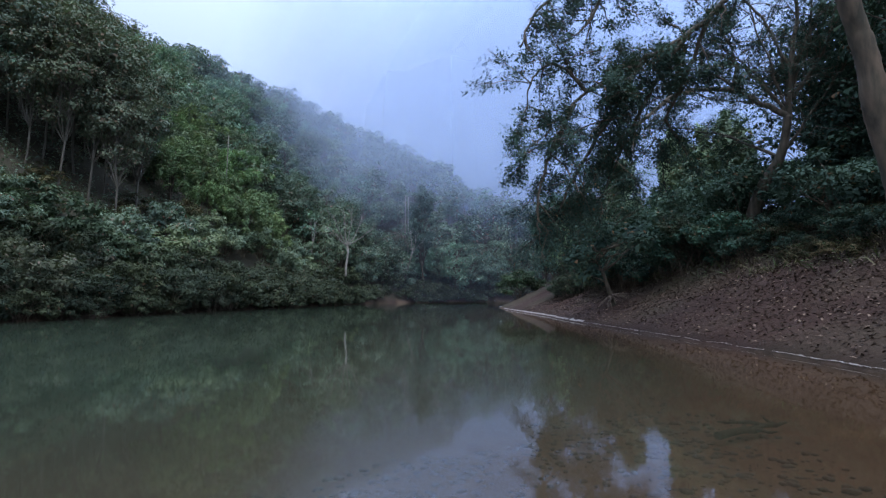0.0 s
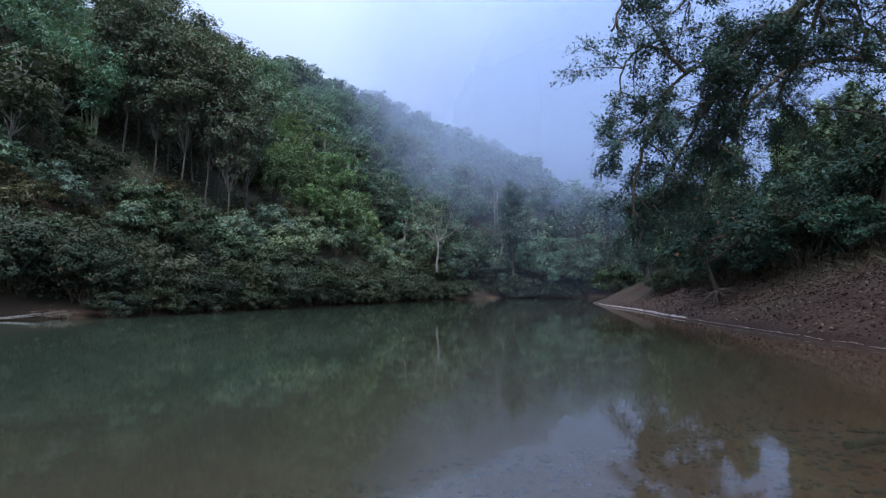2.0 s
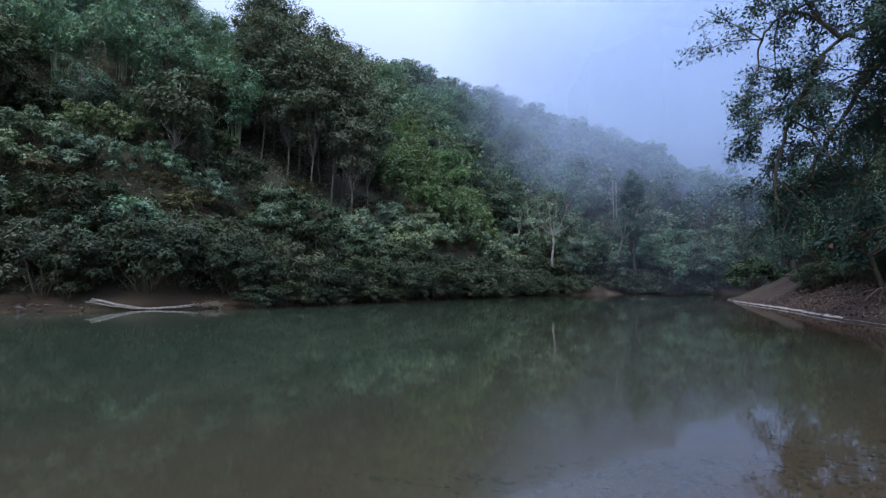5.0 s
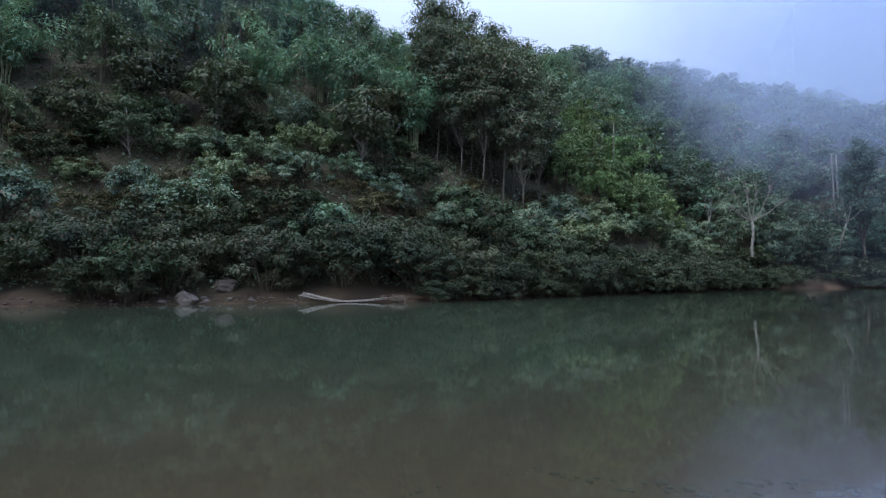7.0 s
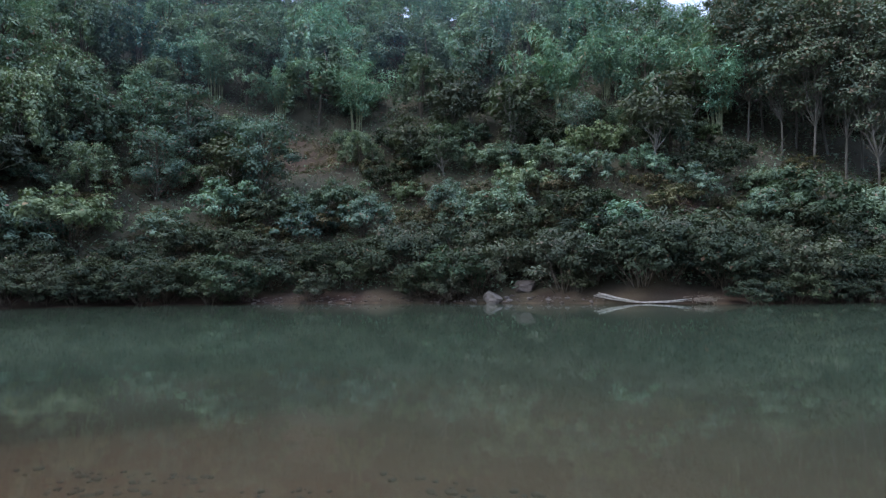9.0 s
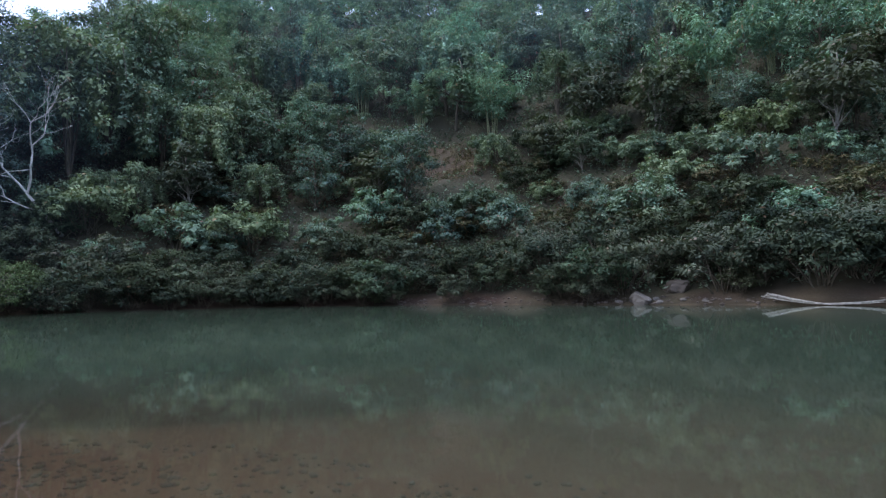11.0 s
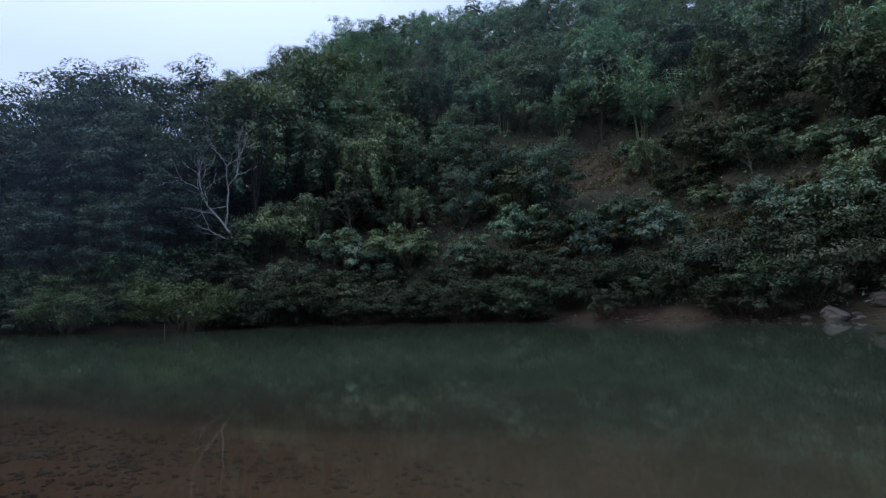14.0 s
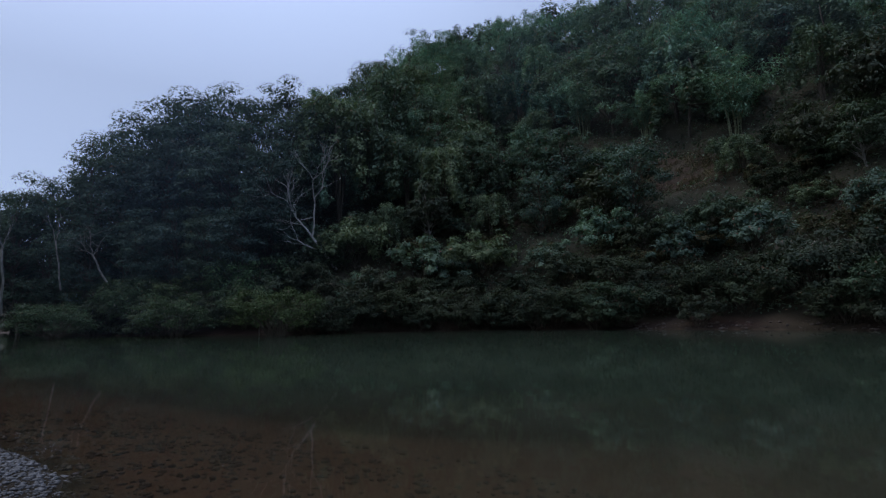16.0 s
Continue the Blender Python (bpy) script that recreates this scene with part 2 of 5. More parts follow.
def mist_material(name, density, low, high, base=0.025):
    """Thin drifting vapour: thicker with height between low and high, ragged at its ends."""
    m, n, l, b = nodes_of(name)
    n.remove(b)
    tc = n.new("ShaderNodeTexCoord")
    sep, gen = n.new("ShaderNodeSeparateXYZ"), n.new("ShaderNodeSeparateXYZ")
    geo = n.new("ShaderNodeNewGeometry")
    l.new(geo.outputs["Position"], sep.inputs[0])
    l.new(tc.outputs["Generated"], gen.inputs[0])
    wob = noisy(n, l, geo.outputs["Position"], 0.02, 4, 0.6)
    z = maths(n, l, "ADD", sep.outputs[2], maths(n, l, "MULTIPLY", maths(n, l, "SUBTRACT", wob, 0.5), 22.0))
    mr = n.new("ShaderNodeMapRange")
    mr.interpolation_type = "SMOOTHSTEP"
    l.new(z, mr.inputs[0])
    mr.inputs[1].default_value, mr.inputs[2].default_value = low, high
    mr.inputs[3].default_value, mr.inputs[4].default_value = base, 1.0
    ends = maths(n, l, "MULTIPLY", gen.outputs[0], maths(n, l, "SUBTRACT", 1.0, gen.outputs[0]))
    ends = maths(n, l, "MULTIPLY", ends, 3.2, True)
    top = maths(n, l, "MULTIPLY", maths(n, l, "SUBTRACT", 1.0, gen.outputs[1]), 3.0, True)
    a = maths(n, l, "MULTIPLY", maths(n, l, "MULTIPLY", mr.outputs[0], ends), maths(n, l, "MULTIPLY", top, density), True)
    df, tl, tp = n.new("ShaderNodeBsdfDiffuse"), n.new("ShaderNodeBsdfTranslucent"), n.new("ShaderNodeBsdfTransparent")
    df.inputs[0].default_value = tl.inputs[0].default_value = (0.47, 0.59, 0.80, 1)
    half, mx = n.new("ShaderNodeMixShader"), n.new("ShaderNodeMixShader")
    half.inputs[0].default_value = 0.15
    l.new(df.outputs[0], half.inputs[1])
    l.new(tl.outputs[0], half.inputs[2])
    l.new(a, mx.inputs[0])
    l.new(tp.outputs[0], mx.inputs[1])
    l.new(half.outputs[0], mx.inputs[2])
    l.new(mx.outputs[0], n["Material Output"].inputs[0])
    return m


# ---------------------------------------------------------------- the lie of the land
def smooth_line(pts, steps=8):
    p = np.array(pts, float)
    p = np.vstack([2 * p[0] - p[1], p, 2 * p[-1] - p[-2]])
    out = []
    for i in range(1, len(p) - 2):
        for k in range(steps):
            u = k / steps
            out.append(0.5 * (2 * p[i] + (p[i + 1] - p[i - 1]) * u + (2 * p[i - 1] - 5 * p[i] + 4 * p[i + 1] - p[i + 2]) * u * u
                              + (3 * p[i] - p[i - 1] - 3 * p[i + 1] + p[i + 2]) * u ** 3))
    out.append(p[-2])
    return np.array(out)


FAR_BANK = smooth_line([(-170, -420), (-78, -150), (-50, -87), (-42, -52), (-41, -34), (-44, -23), (-46.4, -12.4), (-44.8, -3.9), (-43, 2.2),
                        (-40.2, 7.5), (-36.2, 13.2), (-32.5, 18.7), (-29.2, 22.8), (-27, 26), (-24.9, 30), (-24, 39), (-22.4, 54), (-20, 72),
                        (-15, 102), (-4.5, 121), (12, 132), (45, 139), (120, 142), (420, 120)])
NEAR_BANK = smooth_line([(-130, -420), (-42, -150), (-22, -70), (-9, -28), (-5, -12), (-3.8, -7), (-3.0, -4.8), (-0.5, -3.2), (3, -1.8), (6.2, 2.5),
                         (7.9, 9.5), (7.7, 18), (7.2, 31), (7.3, 38.5), (6.9, 62), (10, 76), (26, 92), (70, 104), (420, 92)])


def to_line(x, y, line):
    """The distance of points from a line of short pieces."""
    a, d = line[:-1], np.diff(line, axis=0)
    dd = (d ** 2).sum(1)
    best = np.empty(x.shape)
    for i in range(0, len(x), 4000):
        px, py = x[i:i + 4000, None] - a[:, 0], y[i:i + 4000, None] - a[:, 1]
        u = np.clip((px * d[:, 0] + py * d[:, 1]) / dd, 0, 1)
        best[i:i + 4000] = np.sqrt(((px - u * d[:, 0]) ** 2 + (py - u * d[:, 1]) ** 2).min(1))
    return best


RIVER = np.vstack([FAR_BANK, NEAR_BANK[::-1]])


def in_river(x, y):
    inside = np.empty(x.shape, bool)
    a, b = RIVER, np.roll(RIVER, -1, 0)
    slope = (b[:, 0] - a[:, 0]) / np.where(b[:, 1] == a[:, 1], 1e-9, b[:, 1] - a[:, 1])
    for i in range(0, len(x), 4000):
        px, py = x[i:i + 4000, None], y[i:i + 4000, None]
        cross = ((a[:, 1] > py) != (b[:, 1] > py)) & (px < slope * (py - a[:, 1]) + a[:, 0])
        inside[i:i + 4000] = cross.sum(1) % 2 == 1
    return inside


CREST_AZ = [-60, -20, -10, -4, 5, 17, 27, 35, 45, 55, 70, 90, 105, 113, 119, 125, 131, 140, 150, 165, 200]
CREST_Z = [34, 30, 22, 29, 54, 72, 85, 60, 43, 56, 90, 112, 113, 103, 84, 60, 46, 40, 34, 22, 8]


def land(x, y):
    """Height of the ground, and its distance inland from the far and from the near bank (negative in the river)."""
    x, y = np.atleast_1d(np.asarray(x, float)), np.atleast_1d(np.asarray(y, float))
    df, dn, wet = to_line(x, y, FAR_BANK), to_line(x, y, NEAR_BANK), in_river(x, y)
    az = np.degrees(np.arctan2(-x, y))
    az = np.where(az < -90, az + 360, az)
    cap = np.interp(az, CREST_AZ, CREST_Z)
    prof = 0.35 * np.minimum(df, 1.2) + 0.48 * np.clip(df - 1.2, 0, 5) + np.interp(az, [20, 60], [1.0, 0.88]) * np.clip(df - 6.2, 0, 400) + 0.02
    left = (prof ** -4.0 + cap ** -4.0) ** -0.25
    right = 0.02 + 0.44 * np.minimum(dn, 4) + 0.58 * np.clip(dn - 4, 0, 9) + 0.05 * np.clip(dn - 13, 0, 60)
    south = np.clip((4 - y) / 12, 0, 1)
    right = right * (1 - 0.85 * south)
    # unseen hill behind the landing, added to hold back light from that side
    behind = np.clip(np.maximum((-46 - az) / 16, (az - 166) / 16), 0, 1)
    right = right + behind * (0.62 * np.clip(dn - 9, 0, 75))
    bed = -np.minimum(np.minimum((1.2 - 0.45 * np.clip((y - 1) / 4, 0, 1) + 1.0 * np.clip((0.5 - y) / 7, 0, 1) + 1.6 * np.clip((y - 4) / 8, 0, 1) * np.clip((x + 2) / 7, 0, 1)) * (0.045 * dn + 0.0055 * dn ** 2), 0.40 * df), 2.4) - 0.01
    far_side = df < dn
    inland = np.where(far_side, df, dn)
    relief = (0.45 * np.sin(0.31 * x + 1.3 * np.sin(0.17 * y + 0.4)) * np.cos(0.27 * y + 1.1 * np.sin(0.21 * x)) + 0.22 * np.sin(0.83 * x + 0.6 * y + np.sin(0.9 * y))
              + 0.05 * np.sin(2.1 * x + 1.7 * np.sin(1.3 * y)) * np.sin(2.4 * y + 0.7) + 0.025 * np.sin(5.3 * x + 2 * np.sin(3.1 * y)) * np.sin(4.7 * y + 1.9))
    relief = relief * np.clip(inland / 7.0, 0, 1)
    left, right = np.maximum(left + 1.3 * relief, 0.02), np.maximum(right + relief, 0.02)
    z = np.where(wet, bed, np.where(far_side, left, right))
    return z, np.where(wet | ~far_side, -1.0, df), np.where(wet | far_side, -1.0, dn)


def ground_z(x, y):
    return float(land(x, y)[0][0])


def polar(az, r):
    """A place on the ground by its bearing, degrees left of upstream, and its distance from the landing."""
    return -r * math.sin(radians(az)), r * math.cos(radians(az))


def place(az, el, r):
    return (-r * math.sin(radians(az)), r * math.cos(radians(az)), EYE_Z + r * math.tan(radians(el)))


# bare earth between the trees: place and half width
BARE_EARTH = [polar(46.6, 48.5) + (2.4,), polar(85.2, 65.5) + (2.8,), polar(88, 67.5) + (3.6,), polar(91, 68.5) + (2.8,), polar(14, 113) + (3.6,), polar(74, 55) + (1.4,), polar(99, 65) + (1.4,), polar(105, 66) + (1.3,)]


def build_ground():
    radii = np.concatenate([np.geomspace(0.35, 24, 130)[:-1], np.linspace(24, 75, 110)[:-1], np.geomspace(75, 3500, 75)])
    az = np.radians(np.concatenate([np.linspace(-50, 162, 300)[:-1], np.linspace(162, 310, 70)[:-1]]))
    rr, aa = np.meshgrid(radii, az, indexing="ij")
    x, y = -rr * np.sin(aa), rr * np.cos(aa)
    z, sf, sn = land(x.ravel(), y.ravel())
    for i, (px, py) in enumerate(zip(x.ravel(), y.ravel())):
        if max(sf[i], sn[i]) < 0 and math.hypot(px, py) < 30:
            z[i] += 0.02 * noise.noise((px * 2.1, py * 2.1, 8.0))
    nr, na = rr.shape
    idx = np.arange(nr * na).reshape(nr, na)
    nxt = np.roll(idx, -1, 1)
    faces = np.stack([idx[:-1], idx[1:], nxt[1:], nxt[:-1]], -1).reshape(-1, 4)
    faces = [tuple(f) for f in faces.tolist()]
    faces.append(tuple(idx[0].tolist()))
    me = bpy.data.meshes.new("ground")
    me.from_pydata(np.stack([x.ravel(), y.ravel(), z], 1).tolist(), [], faces)
    me.polygons.foreach_set("use_smooth", [True] * len(me.polygons))
    # forest humus, drawn closer to both banks to paint the shade under the growth
    humus_shade = np.clip((sf - 1.3) / 1.6, 0, 1) + np.clip((sn - 4.6) / 2.2, 0, 1)
    for bx, by, br in BARE_EARTH:
        humus_shade *= np.clip((np.hypot(x.ravel() - bx, y.ravel() - by) - br * 0.7) / br, 0, 1)
    for key, val in (("humus_shade", humus_shade), ("bed", np.clip((-0.02 - z) / 0.05, 0, 1)), ("wet", np.clip((0.30 - z) / 0.22, 0, 1) * (z > -0.02))):
        me.attributes.new(key, "FLOAT", "POINT").data.foreach_set("value", np.asarray(val, np.float32))
    me.materials.append(SOIL)
    return tagged(new("ground", me), "red-brown forest soil of the river banks, bed and hills", "ground", kind="structure")


build_ground()


def build_water():
    """The river's surface: one level sheet; every corner knows how deep the water under it is."""
    radii = np.concatenate([np.geomspace(0.4, 60, 90)[:-1], np.geomspace(60, 330, 30)])
    az = np.radians(np.linspace(0, 360, 181)[:-1])
    rr, aa = np.meshgrid(radii, az, indexing="ij")
    x, y = (-rr * np.sin(aa)).ravel(), (rr * np.cos(aa)).ravel()
    depth = np.maximum(0.0, -land(x, y)[0])
    nr, na = rr.shape
    idx = np.arange(nr * na).reshape(nr, na)
    nxt = np.roll(idx, -1, 1)
    faces = np.stack([idx[:-1], idx[1:], nxt[1:], nxt[:-1]], -1).reshape(-1, 4).tolist()
    faces = [tuple(f) for f in faces] + [tuple(idx[0].tolist())]
    me = bpy.data.meshes.new("river_surface")
    me.from_pydata(np.stack([x, y, np.zeros_like(x)], 1).tolist(), [], faces)
    at = me.attributes.new("depth", "FLOAT", "POINT")
    at.data.foreach_set("value", depth.astype(np.float32))
    me.materials.append(WATER)
    return tagged(new("water", me), "still green-brown river water with soft reflections", "river", kind="structure")


build_water()


# ---------------------------------------------------------------- helpers for plants
def part(name, me, parent, label="", m=None):
    ob = new(name, me)
    ob.parent = parent
    if m is not None:
        ob.matrix_basis = m
    return tagged(ob, label)


def quad_mesh(name, verts, material):
    """A mesh of loose four-cornered leaves; verts: (n, 4, 3), or (n, 5, 3) with the way each blade faces."""
    n = len(verts)
    cup = verts[:, 4] if verts.shape[1] == 5 else None
    verts = verts[:, :4]
    me = bpy.data.meshes.new(name)
    me.vertices.add(4 * n)
    me.vertices.foreach_set("co", verts.astype(np.float32).ravel())
    me.loops.add(4 * n)
    me.loops.foreach_set("vertex_index", np.arange(4 * n, dtype=np.int32))
    me.polygons.add(n)
    me.polygons.foreach_set("loop_start", np.arange(0, 4 * n, 4, dtype=np.int32))
    me.update(calc_edges=True)
    if cup is not None:
        me.polygons.foreach_set("use_smooth", np.ones(n, bool))
        me.normals_split_custom_set_from_vertices(np.repeat(cup, 4, 0).tolist())
    me.materials.append(material)
    return me


def unit(v):
    return v / np.maximum(np.linalg.norm(v, axis=-1, keepdims=True), 1e-6)


def leaves(rng, at, out, length, width, droop=0.35, flat=0.6, jitter=0.7, hug=0.9):
    """Leaf blades at the places `at`, pointing along `out`, hanging by `droop`; their upper faces turn to the sky by `flat` and outward by `hug`.
    Each blade: four corners and the way in which its cupped surface faces."""
    n = len(at)
    sky_way = np.array([0, 0, 1.0])
    face = unit(out * hug + sky_way * flat + rng.normal(size=(n, 3)) * 0.30)
    d = out * 0.5 + jitter * rng.normal(size=(n, 3)) - sky_way * droop
    d = unit(d - face * np.sum(d * face, 1, keepdims=True) * 0.85)
    side = unit(np.cross(d, face))
    nrm = np.cross(side, d)
    ln = length * rng.uniform(0.65, 1.3, (n, 1))
    w = width * rng.uniform(0.7, 1.25, (n, 1))
    mid = at + d * ln * 0.42 + nrm * ln * 0.08
    cup = unit(nrm * 0.28 + out * hug * 0.95 + sky_way * 0.22)
    return np.stack([at, mid + side * w * 0.5, at + d * ln - nrm * ln * 0.05, mid - side * w * 0.5, cup], 1)


def clumps(rng, centres, radii, per, up_bias=0.75, inner=0.55):
    """Places on the shells of foliage clumps, and the ways outward there."""
    c = np.repeat(np.asarray(centres, float), per, 0)
    r = np.repeat(np.asarray(radii, float).reshape(len(centres), -1), per, 0)
    u = unit(rng.normal(size=(len(c), 3)))
    flip = rng.random(len(c)) < up_bias
    u[:, 2] = np.where(flip, np.abs(u[:, 2]), u[:, 2])
    k = inner + (1 - inner) * rng.random((len(c), 1)) ** 0.6
    return c + u * r * k, u


def inner(rng, centres, radii, per, length, width):
    """Coarse leaves deep in the clumps, which close the crown to the light."""
    at, out = clumps(rng, centres, np.asarray(radii) * 0.5, per, 0.5, 0.2)
    return leaves(rng, at, out, length * 1.45, width * 1.9, 0.1, 0.5)


def tubes(name, lines, material, sides=5):
    """Tapered round limbs: lines of (points, radius at the foot, radius at the tip) joined in one mesh."""
    verts, faces = [], []
    for pts, r0, r1 in lines:
        pts = [Vector(p) for p in pts]
        base = len(verts)
        for i, p in enumerate(pts):
            t = (pts[min(i + 1, len(pts) - 1)] - pts[max(i - 1, 0)]).normalized()
            a = t.orthogonal().normalized()
            b = t.cross(a)
            r = r0 + (r1 - r0) * i / (len(pts) - 1)
            for k in range(sides):
                w = 2 * math.pi * k / sides
                verts.append(p + (a * math.cos(w) + b * math.sin(w)) * r)
        for i in range(len(pts) - 1):
            for k in range(sides):
                q = base + i * sides
                faces.append((q + k, q + (k + 1) % sides, q + sides + (k + 1) % sides, q + sides + k))
        q = base + (len(pts) - 1) * sides
        faces.append(tuple(q + k for k in range(sides)))
    me = bpy.data.meshes.new(name)
    me.from_pydata([tuple(v) for v in verts], [], faces)
    me.polygons.foreach_set("use_smooth", [True] * len(me.polygons))
    me.materials.append(material)
    return me


def bent(rng, a, b, n=4, wobble=0.08, sag=0.0):
    a, b = np.array(a, float), np.array(b, float)
    ln = np.linalg.norm(b - a)
    return [tuple(a + (b - a) * i / n + (rng.normal(size=3) * wobble * ln / n if 0 < i < n else 0) + np.array([0, 0, sag * ln * 4 * (i / n) * (1 - i / n)])) for i in range(n + 1)]


BUSH_LEAVES = {}


def bush_kind(seed, h, wide, n_clump, per, leaf, material, length=0.30, width=0.13, name="bank_bush", label="", group=""):
    """A dense shrub that arches outward from the foot: stems and a ragged dome of leaf clumps."""
    rng = np.random.default_rng(seed)
    root = new(name)
    u = unit(rng.normal(size=(n_clump, 3)))
    u[:, 2] = np.abs(u[:, 2]) ** 0.6
    k = rng.uniform(0.5, 1.0, (n_clump, 1))
    c = u * k * np.array([wide, wide, h * 0.74]) + np.array([0, 0, h * 0.22])
    rad = rng.uniform(0.07, 0.20, (n_clump, 1)) * h * np.array([1.1, 1.1, 0.8])
    at, out = clumps(rng, c, rad, per, 0.85, 0.7)
    at[:, 2] = np.maximum(at[:, 2], 0.05)
    out = unit(out * 0.85 + 0.3 * unit(at - np.array([0, 0, h * 0.35])))
    blades = np.concatenate([leaves(rng, at, out, length, width, 0.25, 0.75), inner(rng, c, rad, 24, length, width)])
    BUSH_LEAVES[root.name] = blades
    part("crown", quad_mesh("crown", blades, leaf), root)
    lines = []
    for ci in c[: max(8, n_clump // 2)]:
        lines.append((bent(rng, (rng.normal() * 0.2, rng.normal() * 0.2, -0.4), ci, 4, 0.12, 0.10), 0.03, 0.01))
    tagged(part("stem_tangle", tubes("stem_tangle", lines, material, 4), root), "thin brown stems", kind="stuff")
    return tagged(root, label, "bush", group)


def tree_kind(seed, h, wide, n_clump, per, leaf, bark, length=0.34, width=0.16, crown_low=0.35, droop=0.35, trunks=1, r_trunk=None,
              name="forest_tree", label="", group="", flat=0.6, clump=(0.09, 0.16)):
    """A tree: tapered trunk or several, limbs to the clumps, and a crown of leaf clumps with gaps."""
    rng = np.random.default_rng(seed)
    root = new(name)
    r_trunk = r_trunk or 0.012 * h + 0.05
    zc, hz = h * (crown_low + 1) / 2, h * (1 - crown_low) / 2
    u = unit(rng.normal(size=(n_clump, 3)))
    k = rng.uniform(0.3, 1.0, (n_clump, 1)) ** 0.6
    c = u * k * np.array([wide, wide, hz * 0.92]) + np.array([0, 0, zc])
    c[:, :2] += rng.normal(size=2) * wide * 0.12
    rad = rng.uniform(*clump, (n_clump, 1)) * h * np.array([1.15, 1.15, 0.72])
    at, out = clumps(rng, c, rad, per, 0.88, 0.75)
    out = unit(out * 0.85 + 0.25 * unit(at - np.array([0, 0, zc])))
    part("crown", quad_mesh("crown", np.concatenate([leaves(rng, at, out, length, width, droop, flat), inner(rng, c, rad, 26, length, width)]), leaf), root)
    lines, feet = [], []
    for i in range(trunks):
        a = rng.uniform(0, 6.28)
        foot = np.array([math.cos(a), math.sin(a), 0]) * (0 if trunks == 1 else wide * rng.uniform(0.1, 0.45))
        top = np.array([foot[0] * 1.2 + rng.normal() * 0.05 * h, foot[1] * 1.2 + rng.normal() * 0.05 * h, h * rng.uniform(0.72, 0.88)])
        line = bent(rng, foot - np.array([0, 0, 0.6]), top, 7, 0.05)
        lines.append((line, r_trunk, r_trunk * 0.22))
        feet.append(line)
    for ci in c:
        line = feet[int(rng.integers(len(feet)))]
        z0 = max(crown_low * h * 0.75, ci[2] - rng.uniform(0.10, 0.28) * h)
        s = min(line, key=lambda p: abs(p[2] - z0))
        lines.append((bent(rng, s, ci, 3, 0.14, 0.05), r_trunk * 0.34, 0.012))
    part("trunk", tubes("trunk", lines, bark, 5), root)
    return tagged(root, label, "tree", group)


def bamboo_kind(seed, h, n_culm, per, label="", name="bamboo_clump", group="", leaf=None, plume=False):
    """A bamboo clump: thin culms that rise together, arch over and trail narrow leaves."""
    rng = np.random.default_rng(seed)
    root = new(name)
    lines, cs, rs = [], [], []
    for i in range(n_culm):
        a, tall = rng.uniform(0, 6.28), h * rng.uniform(0.7, 1.05)
        way = np.array([math.cos(a), math.sin(a), 0])
        foot = way * rng.uniform(0.05, 0.09 * h)
        over = rng.uniform(0.28, 0.62) * h if plume else rng.uniform(0.16, 0.42) * h
        nod = 0.42 if plume else 0.22
        pts = []
        for k in range(9):
            q = k / 8
            pts.append(foot + way * over * q ** 2.6 + np.array([0, 0, tall * (q - nod * q ** 4)]) + rng.normal(size=3) * 0.03)
        lines.append(([tuple(p) for p in pts], 0.05, 0.012))
        for k in range(3, 9):
            for j in range(2):
                cs.append(pts[k] + rng.normal(size=3) * np.array([0.05, 0.05, 0.03]) * h * (0.5 if plume else 1.0))
                rs.append(np.array([0.075, 0.075, 0.055]) * h * rng.uniform(0.6, 1.2) * (0.75 if plume else 1.0))
    at, out = clumps(rng, cs, rs, per, 0.6, 0.3)
    part("crown", quad_mesh("crown", leaves(rng, at, out, 0.46, 0.10, 0.45, 0.75, 0.55), leaf or LEAF_BAMBOO), root)
    tagged(part("culm_sheaf", tubes("culm_sheaf", lines, CULM, 4), root), "slender green culms", kind="stuff")
    return tagged(root, label, "bamboo", group)


